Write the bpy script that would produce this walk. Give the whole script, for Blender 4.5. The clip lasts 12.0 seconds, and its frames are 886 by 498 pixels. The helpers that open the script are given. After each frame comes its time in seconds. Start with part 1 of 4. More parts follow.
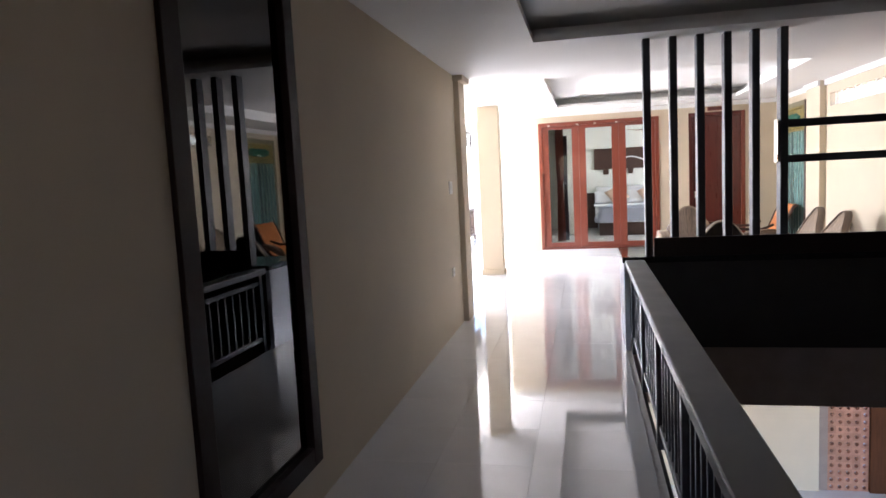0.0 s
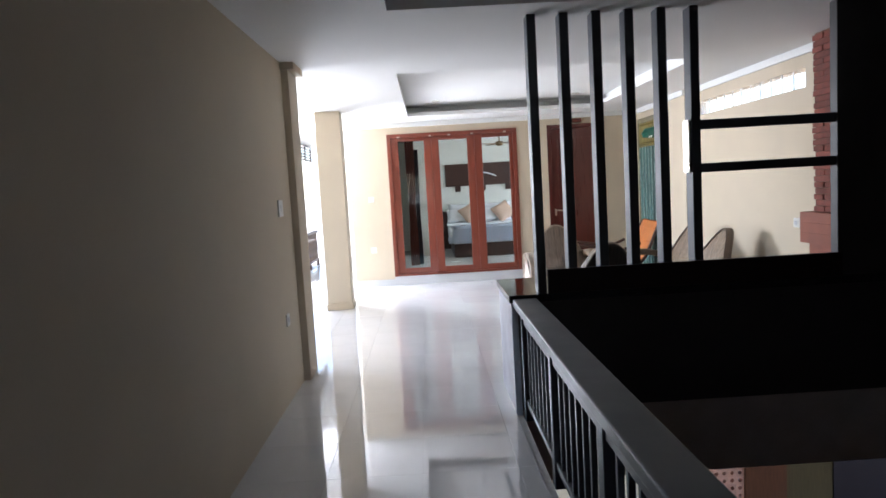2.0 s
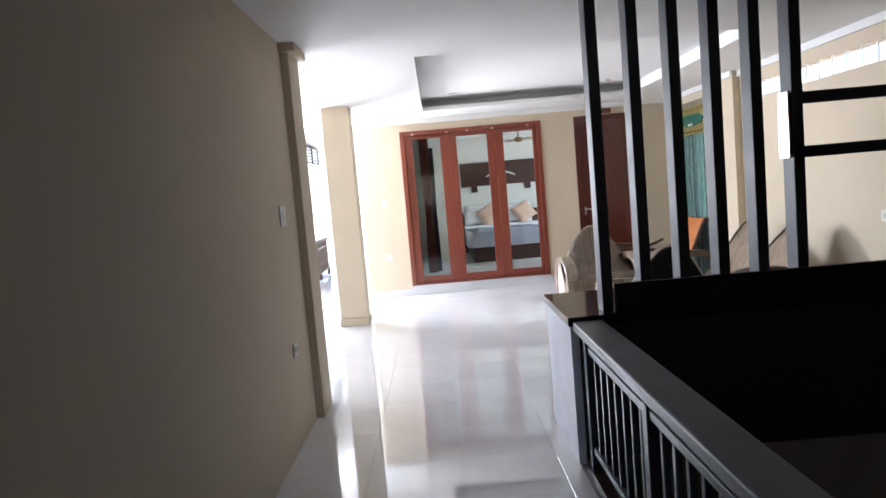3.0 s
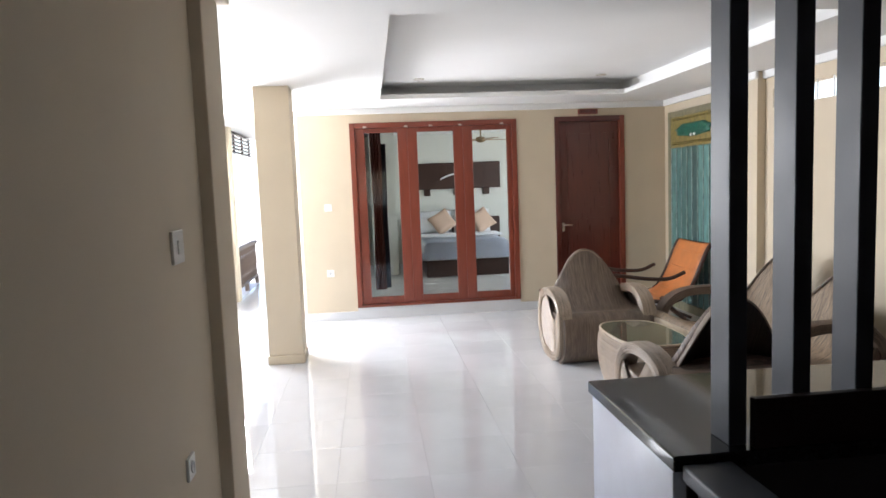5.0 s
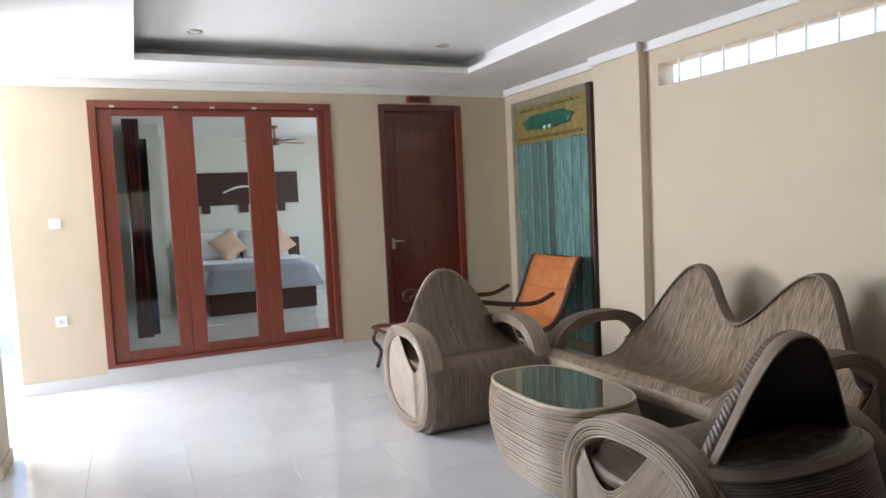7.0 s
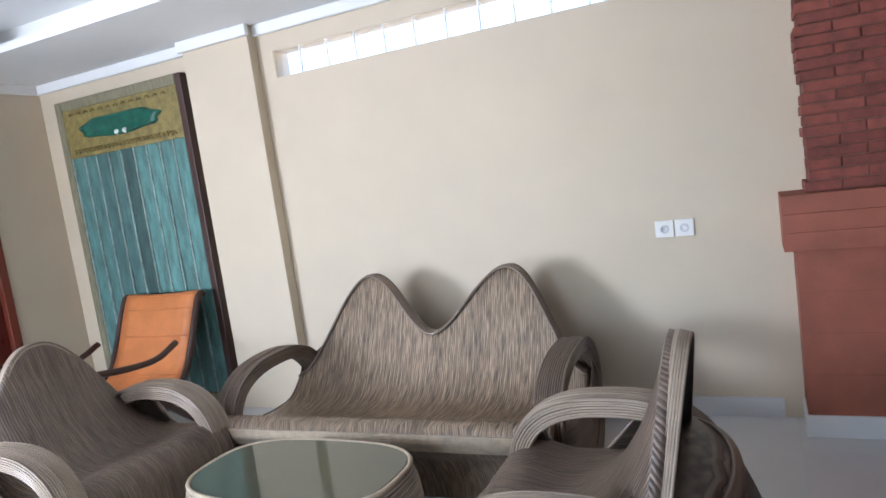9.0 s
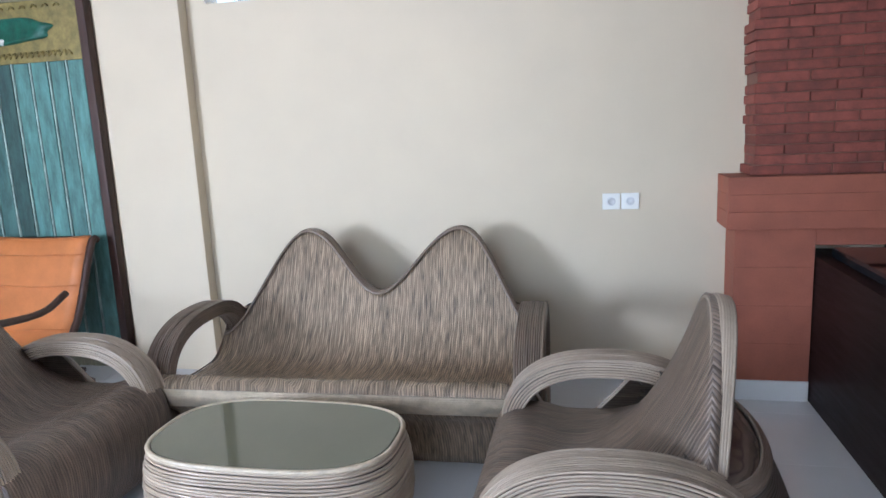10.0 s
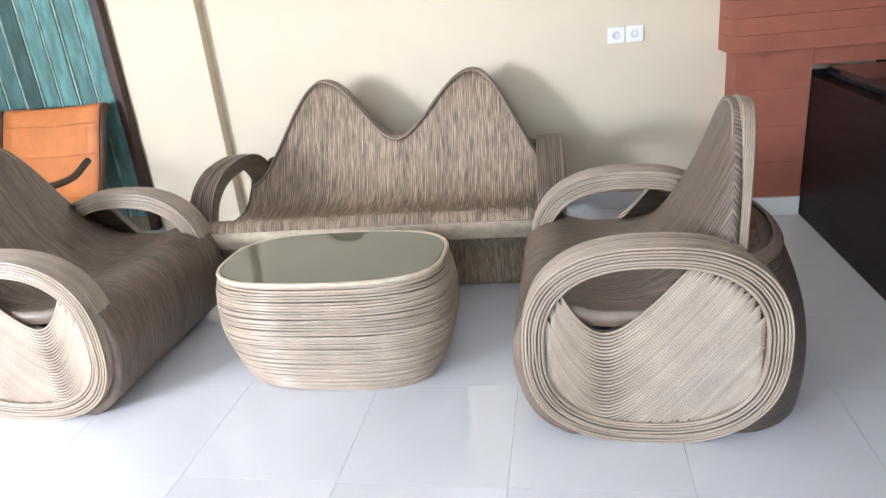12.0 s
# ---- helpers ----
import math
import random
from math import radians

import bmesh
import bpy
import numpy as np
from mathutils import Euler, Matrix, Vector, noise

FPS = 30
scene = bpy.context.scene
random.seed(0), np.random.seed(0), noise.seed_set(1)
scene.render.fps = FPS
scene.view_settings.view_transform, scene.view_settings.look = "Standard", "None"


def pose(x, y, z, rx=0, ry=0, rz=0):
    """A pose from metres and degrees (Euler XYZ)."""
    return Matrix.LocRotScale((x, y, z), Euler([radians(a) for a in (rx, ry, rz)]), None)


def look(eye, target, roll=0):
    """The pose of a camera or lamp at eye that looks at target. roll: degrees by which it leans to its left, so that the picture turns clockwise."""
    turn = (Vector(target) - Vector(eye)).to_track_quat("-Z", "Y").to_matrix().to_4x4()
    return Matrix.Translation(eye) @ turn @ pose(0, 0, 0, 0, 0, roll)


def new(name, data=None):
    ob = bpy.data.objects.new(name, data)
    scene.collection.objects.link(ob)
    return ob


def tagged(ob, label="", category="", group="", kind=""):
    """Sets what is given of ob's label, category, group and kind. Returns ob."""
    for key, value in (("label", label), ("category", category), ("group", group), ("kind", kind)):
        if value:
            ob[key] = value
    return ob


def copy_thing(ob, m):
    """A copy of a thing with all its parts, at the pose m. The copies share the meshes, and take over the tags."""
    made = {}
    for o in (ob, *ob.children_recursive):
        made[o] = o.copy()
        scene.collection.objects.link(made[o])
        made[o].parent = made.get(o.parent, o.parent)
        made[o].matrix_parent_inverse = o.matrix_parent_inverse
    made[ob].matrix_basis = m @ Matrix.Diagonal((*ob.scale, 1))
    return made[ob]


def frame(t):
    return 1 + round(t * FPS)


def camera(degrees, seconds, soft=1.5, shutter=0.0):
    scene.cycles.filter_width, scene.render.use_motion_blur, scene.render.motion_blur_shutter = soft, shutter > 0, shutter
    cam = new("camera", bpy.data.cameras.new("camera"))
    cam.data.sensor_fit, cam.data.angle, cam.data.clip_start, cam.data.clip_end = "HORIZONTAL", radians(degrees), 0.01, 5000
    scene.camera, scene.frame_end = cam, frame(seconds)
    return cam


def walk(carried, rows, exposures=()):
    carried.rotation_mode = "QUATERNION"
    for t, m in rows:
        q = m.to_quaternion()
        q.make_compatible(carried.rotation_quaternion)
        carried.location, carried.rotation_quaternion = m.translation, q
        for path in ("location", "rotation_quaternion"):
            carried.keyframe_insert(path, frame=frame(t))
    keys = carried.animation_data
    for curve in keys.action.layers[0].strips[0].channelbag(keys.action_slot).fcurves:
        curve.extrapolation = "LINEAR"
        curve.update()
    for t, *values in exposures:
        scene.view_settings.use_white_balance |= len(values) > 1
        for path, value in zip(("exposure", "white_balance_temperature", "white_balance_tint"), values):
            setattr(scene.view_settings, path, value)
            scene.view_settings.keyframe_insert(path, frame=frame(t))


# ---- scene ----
cam = camera(66.9, 12.0, soft=1.6, shutter=0.0)
PATH = [
    (0, (1.161, -0.769, 1.486), (0.742, 1.175, 1.274), -2.9),
    (0.5, (1.093, -0.501, 1.496), (0.835, 1.471, 1.277), -3.1),
    (1, (1.026, -0.065, 1.519), (0.956, 1.924, 1.319), -3.6),
    (1.5, (1.028, 0.263, 1.47), (0.996, 2.253, 1.274), -3.0),
    (2, (0.967, 0.665, 1.464), (1.005, 2.657, 1.283), -3.3),
    (2.5, (0.879, 1.042, 1.474), (0.962, 3.033, 1.3), -4.7),
    (3, (0.832, 1.485, 1.456), (0.841, 3.477, 1.283), -4.9),
    (5, (0.612, 3.013, 1.575), (0.819, 4.993, 1.382), -2.2),
    (5.5, (0.705, 3.617, 1.547), (0.926, 5.596, 1.357), -2.1),
    (6, (0.65, 4.109, 1.443), (1.08, 6.057, 1.293), -1.8),
    (6.5, (0.656, 4.488, 1.444), (1.243, 6.395, 1.314), -3.5),
    (7, (0.684, 4.915, 1.372), (1.512, 6.73, 1.233), -2.7),
    (7.5, (0.62, 5.227, 1.413), (1.833, 6.805, 1.216), -3.5),
    (7.7, (0.632, 5.346, 1.438), (1.893, 6.886, 1.246), -4.6),
    (9.3, (0.727, 6.32, 1.41), (2.583, 7.005, 1.118), -6.3),
    (9.5, (0.722, 6.458, 1.413), (2.594, 7.065, 1.056), -4.2),
    (10, (0.635, 6.669, 1.404), (2.556, 7.091, 1.045), -2.7),
    (10.5, (0.461, 6.799, 1.305), (2.357, 7.203, 0.815), -4.2),
    (11, (0.377, 6.839, 1.3), (2.204, 7.376, 0.689), -4.1),
    (11.5, (0.338, 6.833, 1.305), (2.108, 7.392, 0.561), -4.9),
    (12, (0.375, 6.833, 1.309), (2.202, 7.201, 0.584), -6.0),
]
walk(cam, [(t, look(eye, target, roll)) for t, eye, target, roll in PATH],
     exposures=[(0, 2.65, 6350, 21), (0.5, 2.4, 6150, 18), (1, 2.12, 5950, 15), (1.5, 2.05, 5900, 15), (3, 2.08, 6000, 16), (5, 1.9, 6250, 15), (5.5, 1.68, 6250, 16), (6, 1.62, 6200, 15), (6.5, 1.62, 6150, 14), (7, 1.68, 6150, 15), (7.5, 1.92, 6150, 16), (9.3, 2.1, 5400, 14), (10, 2.13, 5300, 13), (10.5, 2.42, 5350, 15), (11.5, 2.55, 5600, 14), (12, 2.6, 5850, 13)])

# ---- light ----
world = bpy.data.worlds.new("sky")
scene.world = world
world.use_nodes = True
wn = world.node_tree.nodes
sky = wn.new("ShaderNodeTexSky")
sky.sky_type = "NISHITA"
sky.sun_disc = False
sky.sun_elevation = radians(58)
sky.sun_rotation = radians(-115)
sky.air_density, sky.dust_density = 1.0, 0.7
wn["Background"].inputs["Strength"].default_value = 0.135
world.node_tree.links.new(sky.outputs["Color"], wn["Background"].inputs["Color"])

sun_data = bpy.data.lights.new("sun", "SUN")
sun_data.energy, sun_data.angle, sun_data.color = 4.2, radians(0.6), (1.0, 0.94, 0.85)
sun = new("sun", sun_data)
sun.matrix_world = look((-8, 13, 14), (-0.8, 9.6, 0))

# the sky's light through the open terrace side
port_data = bpy.data.lights.new("terrace_daylight", "AREA")
port_data.shape, port_data.size, port_data.size_y = "RECTANGLE", 1.7, 1.1
port_data.energy, port_data.color = 72, (0.95, 0.98, 1.0)
port = new("terrace_daylight", port_data)
port.matrix_world = look((-1.6, 11.1, 1.55), (2.0, 8.9, 1.15))

near_data = bpy.data.lights.new("near_bay_daylight", "AREA")
near_data.shape, near_data.size, near_data.size_y, near_data.energy, near_data.color = "RECTANGLE", 1.5, 1.3, 8, (0.95, 0.98, 1.0)
new("near_bay_daylight", near_data).matrix_world = look((-1.6, 7.05, 1.45), (2.0, 6.8, 1.2))

# unseen warm lamp added at the corridor's closed end to fill the near wall
south_data = bpy.data.lights.new("corridor_warm_fill", "AREA")
south_data.shape, south_data.size, south_data.size_y, south_data.energy, south_data.color = "RECTANGLE", 1.0, 1.1, 0.4, (1.0, 0.46, 0.29)
new("corridor_warm_fill", south_data).matrix_world = look((0.75, -3.05, 1.5), (0.6, 2.0, 1.2))


# ---- materials ----
def material(name, color, rough=0.6, metal=0.0, noise_scale=6.0, vary=0.08, grain=0.0, grain_scale=120.0, spec=0.5, stretch=(1, 1, 1), coat=0.0, rand=0.0, island=0.0):
    """Principled surface with stains at one scale and grain with relief at another."""
    m = bpy.data.materials.new(name)
    m.use_nodes = True
    nt = m.node_tree
    n, l = nt.nodes, nt.links
    b = n["Principled BSDF"]
    b.inputs["Roughness"].default_value = rough
    b.inputs["Metallic"].default_value = metal
    b.inputs["Specular IOR Level"].default_value = spec
    b.inputs["Coat Weight"].default_value = coat
    co = n.new("ShaderNodeTexCoord")
    mp = n.new("ShaderNodeMapping")
    mp.inputs["Scale"].default_value = stretch
    l.new(co.outputs["Object"], mp.inputs["Vector"])
    a = n.new("ShaderNodeTexNoise")
    a.inputs["Scale"].default_value, a.inputs["Detail"].default_value = noise_scale, 5
    l.new(mp.outputs["Vector"], a.inputs["Vector"])
    g = n.new("ShaderNodeTexNoise")
    g.inputs["Scale"].default_value, g.inputs["Detail"].default_value = grain_scale, 3
    l.new(mp.outputs["Vector"], g.inputs["Vector"])
    add = n.new("ShaderNodeMath")
    add.operation = "MULTIPLY_ADD"
    l.new(g.outputs["Fac"], add.inputs[0])
    add.inputs[1].default_value = 0.35
    l.new(a.outputs["Fac"], add.inputs[2])
    ramp = n.new("ShaderNodeMapRange")
    ramp.inputs["From Min"].default_value, ramp.inputs["From Max"].default_value = 0.4, 0.95
    ramp.inputs["To Min"].default_value, ramp.inputs["To Max"].default_value = 1 - vary, 1 + vary
    l.new(add.outputs[0], ramp.inputs["Value"])
    last = ramp.outputs[0]
    if rand:
        oi = n.new("ShaderNodeObjectInfo")
        rr = n.new("ShaderNodeMapRange")
        rr.inputs["To Min"].default_value, rr.inputs["To Max"].default_value = 1 - rand, 1 + rand
        l.new(oi.outputs["Random"], rr.inputs["Value"])
        mu = n.new("ShaderNodeMath")
        mu.operation = "MULTIPLY"
        l.new(last, mu.inputs[0])
        l.new(rr.outputs[0], mu.inputs[1])
        last = mu.outputs[0]
    if island:
        ge = n.new("ShaderNodeNewGeometry")
        ir = n.new("ShaderNodeMapRange")
        ir.inputs["To Min"].default_value, ir.inputs["To Max"].default_value = 1 - island, 1 + island
        l.new(ge.outputs["Random Per Island"], ir.inputs["Value"])
        im = n.new("ShaderNodeMath")
        im.operation = "MULTIPLY"
        l.new(last, im.inputs[0])
        l.new(ir.outputs[0], im.inputs[1])
        last = im.outputs[0]
    sc = n.new("ShaderNodeVectorMath")
    sc.operation = "SCALE"
    sc.inputs[0].default_value = color
    l.new(last, sc.inputs["Scale"])
    l.new(sc.outputs[0], b.inputs["Base Color"])
    rv = n.new("ShaderNodeMapRange")
    rv.inputs["To Min"].default_value, rv.inputs["To Max"].default_value = max(0.02, rough * 0.75), min(1, rough * 1.25)
    l.new(a.outputs["Fac"], rv.inputs["Value"])
    l.new(rv.outputs[0], b.inputs["Roughness"])
    if grain:
        bp = n.new("ShaderNodeBump")
        bp.inputs["Strength"].default_value, bp.inputs["Distance"].default_value = grain, 0.004
        l.new(g.outputs["Fac"], bp.inputs["Height"])
        l.new(bp.outputs[0], b.inputs["Normal"])
    return m


def strand_material(name, color, axis, pitch, rough=0.4, dark=0.3, fleck=(0.68, 1.4)):
    """Rattan: strands side by side along one axis, each with its own tone, and dark gaps."""
    m = bpy.data.materials.new(name)
    m.use_nodes = True
    nt = m.node_tree
    n, l = nt.nodes, nt.links
    b = n["Principled BSDF"]
    b.inputs["Roughness"].default_value = rough
    co = n.new("ShaderNodeTexCoord")
    sep = n.new("ShaderNodeSeparateXYZ")
    l.new(co.outputs["Object"], sep.inputs[0])
    wob = n.new("ShaderNodeTexNoise")
    wob.inputs["Scale"].default_value = 7
    l.new(co.outputs["Object"], wob.inputs["Vector"])
    k = n.new("ShaderNodeMath")
    k.operation = "MULTIPLY_ADD"
    l.new(sep.outputs[axis], k.inputs[0])
    k.inputs[1].default_value = 1 / pitch
    wm = n.new("ShaderNodeMath")
    wm.operation = "MULTIPLY"
    wm.inputs[1].default_value = 2.2
    l.new(wob.outputs["Fac"], wm.inputs[0])
    l.new(wm.outputs[0], k.inputs[2])
    fr = n.new("ShaderNodeMath")
    fr.operation = "PINGPONG"
    fr.inputs[1].default_value = 0.5
    l.new(k.outputs[0], fr.inputs[0])
    fl = n.new("ShaderNodeMath")
    fl.operation = "ROUND"
    l.new(k.outputs[0], fl.inputs[0])
    wn_ = n.new("ShaderNodeTexWhiteNoise")
    wn_.noise_dimensions = "1D"
    l.new(fl.outputs[0], wn_.inputs["W"])
    streak = n.new("ShaderNodeTexNoise")
    mp = n.new("ShaderNodeMapping")
    s = [11, 11, 11]
    s["XYZ".index(axis)] = 120
    mp.inputs["Scale"].default_value = s
    l.new(co.outputs["Object"], mp.inputs["Vector"])
    l.new(mp.outputs[0], streak.inputs["Vector"])
    streak.inputs["Scale"].default_value = 1.0
    gap = n.new("ShaderNodeMapRange")
    gap.inputs["From Min"].default_value, gap.inputs["From Max"].default_value = 0.34, 0.5
    gap.inputs["To Min"].default_value, gap.inputs["To Max"].default_value = 1.0, dark
    l.new(fr.outputs[0], gap.inputs["Value"])
    tone = n.new("ShaderNodeMapRange")
    tone.inputs["To Min"].default_value, tone.inputs["To Max"].default_value = 0.82, 1.18
    l.new(wn_.outputs["Value"], tone.inputs["Value"])
    st = n.new("ShaderNodeMapRange")
    st.inputs["From Min"].default_value, st.inputs["From Max"].default_value = 0.3, 0.7
    st.inputs["To Min"].default_value, st.inputs["To Max"].default_value = fleck
    l.new(streak.outputs["Fac"], st.inputs["Value"])
    m1 = n.new("ShaderNodeMath")
    m1.operation = "MULTIPLY"
    l.new(gap.outputs[0], m1.inputs[0])
    l.new(tone.outputs[0], m1.inputs[1])
    m2 = n.new("ShaderNodeMath")
    m2.operation = "MULTIPLY"
    l.new(m1.outputs[0], m2.inputs[0])
    l.new(st.outputs[0], m2.inputs[1])
    sc = n.new("ShaderNodeVectorMath")
    sc.operation = "SCALE"
    sc.inputs[0].default_value = color
    l.new(m2.outputs[0], sc.inputs["Scale"])
    l.new(sc.outputs[0], b.inputs["Base Color"])
    bp = n.new("ShaderNodeBump")
    bp.invert = True
    bp.inputs["Strength"].default_value, bp.inputs["Distance"].default_value = 0.8, 0.004
    l.new(fr.outputs[0], bp.inputs["Height"])
    l.new(bp.outputs[0], b.inputs["Normal"])
    return m


def glass_material(name, tint=(0.93, 0.96, 0.95), rough=0.0, ior=1.5):
    """Thin pane: see-through with a mirror coat by Fresnel."""
    m = bpy.data.materials.new(name)
    m.use_nodes = True
    nt = m.node_tree
    n, l = nt.nodes, nt.links
    n.remove(n["Principled BSDF"])
    tr = n.new("ShaderNodeBsdfTransparent")
    tr.inputs["Color"].default_value = (*tint, 1)
    gl = n.new("ShaderNodeBsdfGlossy")
    gl.inputs["Roughness"].default_value = rough
    fz = n.new("ShaderNodeFresnel")
    fz.inputs["IOR"].default_value = ior
    mx = n.new("ShaderNodeMixShader")
    l.new(fz.outputs[0], mx.inputs[0])
    l.new(tr.outputs[0], mx.inputs[1])
    l.new(gl.outputs[0], mx.inputs[2])
    l.new(mx.outputs[0], n["Material Output"].inputs["Surface"])
    return m


M_WALL = material("cream_plaster", (0.61, 0.52, 0.385), 0.75, noise_scale=2.5, vary=0.05, grain=0.12, grain_scale=220)
M_WHITE = material("white_ceiling_paint", (0.80, 0.80, 0.78), 0.8, noise_scale=1.5, vary=0.03, grain=0.05, grain_scale=200)
M_TILE = material("glossy_white_tile", (0.66, 0.665, 0.67), 0.03, noise_scale=3, vary=0.05, grain=0.0, spec=0.95, rand=0.03)
M_GROUT = material("grey_grout", (0.64, 0.635, 0.63), 0.6, noise_scale=30, vary=0.15)
M_REDWOOD = material("red_brown_wood", (0.19, 0.041, 0.021), 0.35, noise_scale=9, vary=0.16, grain=0.08, grain_scale=60, stretch=(6, 6, 0.6), coat=0.2)
M_MAHOG = material("dark_mahogany", (0.085, 0.013, 0.008), 0.3, noise_scale=9, vary=0.2, grain=0.1, grain_scale=60, stretch=(6, 6, 0.5), coat=0.3)
M_DARKWOOD = material("dark_brown_wood", (0.05, 0.022, 0.015), 0.4, noise_scale=9, vary=0.3, grain=0.12, grain_scale=60, stretch=(6, 6, 0.6))
M_WEATHERED = material("weathered_brown_wood", (0.14, 0.095, 0.07), 0.6, noise_scale=9, vary=0.3, grain=0.15, grain_scale=60, stretch=(6, 6, 0.6))
M_PARAPET = material("very_dark_red_brown_veneer", (0.013, 0.006, 0.006), 0.5, spec=0.2, noise_scale=9, vary=0.2, grain=0.1, grain_scale=60, stretch=(0.6, 6, 6))
M_BLACK = material("black_painted_metal", (0.025, 0.031, 0.041), 0.46, noise_scale=5, vary=0.1)
M_GRANITE = material("polished_black_granite", (0.015, 0.016, 0.018), 0.08, noise_scale=60, vary=0.5, spec=0.4)
# near-black for the stairwell faces, the column's backlit shade painted in
M_SHADEWALL = material("stairwell_shade_tone", (0.02, 0.017, 0.016), 0.5, noise_scale=8, vary=0.3)
M_LILAC = material("pale_blue_grey_paint", (0.62, 0.65, 0.74), 0.25, noise_scale=5, vary=0.06, grain=0.08)
M_GREYSLAB = material("brown_grey_render", (0.30, 0.235, 0.20), 0.8, noise_scale=5, vary=0.15, grain=0.2)
M_GLASS = glass_material("clear_glass", ior=1.25)
M_DARKGLASS = glass_material("smoked_glass", (0.35, 0.37, 0.37), ior=1.8)
M_PLASTIC = material("white_plastic", (0.78, 0.77, 0.72), 0.3, vary=0.03)
M_BRASS = material("brushed_steel", (0.6, 0.57, 0.5), 0.3, metal=1.0, vary=0.1)
M_CHROMEDK = material("bronze_metal", (0.25, 0.17, 0.09), 0.35, metal=1.0, vary=0.15)
M_BRICK = material("red_brick", (0.23, 0.065, 0.045), 0.85, noise_scale=16, vary=0.35, grain=0.5, grain_scale=140, rand=0.22)
M_TERRA = material("smooth_terracotta", (0.33, 0.105, 0.062), 0.7, noise_scale=7, vary=0.18, grain=0.25, grain_scale=120)
M_BREEZE = material("pale_terracotta_block", (0.42, 0.21, 0.14), 0.8, noise_scale=12, vary=0.2, grain=0.2, grain_scale=120, rand=0.15)
M_LOWBROWN = material("matt_brown_wood", (0.085, 0.034, 0.017), 0.85, spec=0.08, noise_scale=9, vary=0.2, stretch=(6, 6, 0.6))
M_TANPANEL = material("dark_tan_wood", (0.075, 0.052, 0.024), 0.85, spec=0.08, noise_scale=9, vary=0.2, stretch=(6, 6, 0.6))
M_MORTAR = material("mortar", (0.20, 0.10, 0.07), 0.9, noise_scale=30, vary=0.2)
# one rattan set in two tones: the sofa's light and chairs' shade painted in
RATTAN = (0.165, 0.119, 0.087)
M_RAT_SOFA = strand_material("lit_flecked_rattan_across", (0.25, 0.182, 0.12), "X", 0.0105, dark=0.2, fleck=(0.5, 1.8))
M_RAT_X = strand_material("shaded_rattan_across", RATTAN, "X", 0.0105)
# darker rattan for the rear: shade behind the seats is put into the colour
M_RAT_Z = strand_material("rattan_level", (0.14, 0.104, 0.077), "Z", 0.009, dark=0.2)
M_RATBACK = strand_material("shaded_rattan_back", (0.05, 0.037, 0.028), "X", 0.009)
M_RAT = material("rattan_cane", (0.37, 0.29, 0.215), 0.36, noise_scale=9, vary=0.2, grain=0.05, grain_scale=160, coat=0.2, island=0.13)
# near-black core: shade between the strands is put into its colour
M_RATDARK = material("rattan_gap_shade", (0.045, 0.032, 0.024), 0.7, noise_scale=25, vary=0.3)
M_RATSOFA = material("darker_rattan_cane", (0.19, 0.138, 0.10), 0.38, noise_scale=9, vary=0.2, grain=0.05, grain_scale=160, coat=0.15, island=0.2)
M_RATRIM = material("pale_rattan_cane", (0.52, 0.43, 0.31), 0.4, noise_scale=25, vary=0.25, grain=0.15, grain_scale=160)
M_TABLEGLASS = material("table_glass", (0.105, 0.11, 0.075), 0.03, vary=0.05, spec=0.8)
M_LEATHER = material("tan_leather", (0.55, 0.19, 0.055), 0.5, noise_scale=8, vary=0.18, grain=0.2, grain_scale=150)
M_LEATHERBACK = material("shadowed_leather_back", (0.03, 0.022, 0.018), 0.7, vary=0.2)
M_TURQ = material("weathered_turquoise_paint", (0.075, 0.165, 0.15), 0.65, noise_scale=9, vary=0.5, grain=0.4, grain_scale=70, stretch=(3, 3, 0.7), rand=0.5)
M_TURQDK = material("dark_green_paint", (0.035, 0.085, 0.075), 0.65, noise_scale=14, vary=0.5, grain=0.3, grain_scale=70)
M_GREEN = material("carved_green_paint", (0.012, 0.10, 0.065), 0.45, noise_scale=20, vary=0.4, grain=0.5, grain_scale=60)
M_OCHRE = material("ochre_carving", (0.22, 0.17, 0.05), 0.55, noise_scale=20, vary=0.4, grain=0.5, grain_scale=70)
M_KHAKI = material("aged_khaki_frame", (0.20, 0.18, 0.11), 0.65, noise_scale=15, vary=0.35, grain=0.3, grain_scale=80, stretch=(3, 3, 0.7))
M_TURQPALE = material("worn_pale_green_paint", (0.28, 0.36, 0.33), 0.7, noise_scale=18, vary=0.6, grain=0.3, grain_scale=70, stretch=(3, 3, 0.7))
M_LINEN = material("white_linen", (0.78, 0.78, 0.80), 0.85, noise_scale=10, vary=0.06, grain=0.3, grain_scale=300)
M_BLUELINEN = material("blue_grey_blanket", (0.58, 0.61, 0.68), 0.9, noise_scale=10, vary=0.1, grain=0.3, grain_scale=300)
M_CUSHION = material("beige_cushion", (0.60, 0.42, 0.31), 0.9, noise_scale=12, vary=0.1, grain=0.3, grain_scale=280)
M_CURTAIN = material("dark_curtain", (0.035, 0.03, 0.04), 0.9, noise_scale=10, vary=0.2)
M_RUST = material("rust_curtain", (0.17, 0.045, 0.03), 0.9, noise_scale=10, vary=0.2)
M_BEDWHITE = material("pale_bedroom_paint", (0.70, 0.70, 0.64), 0.8, vary=0.03)
M_TREADFLOOR = material("terrace_stone", (0.62, 0.60, 0.56), 0.25, noise_scale=5, vary=0.08, rand=0.05)
M_GROUND = material("pale_yard", (0.42, 0.40, 0.36), 0.95, noise_scale=0.6, vary=0.4, grain=0.4, grain_scale=9)
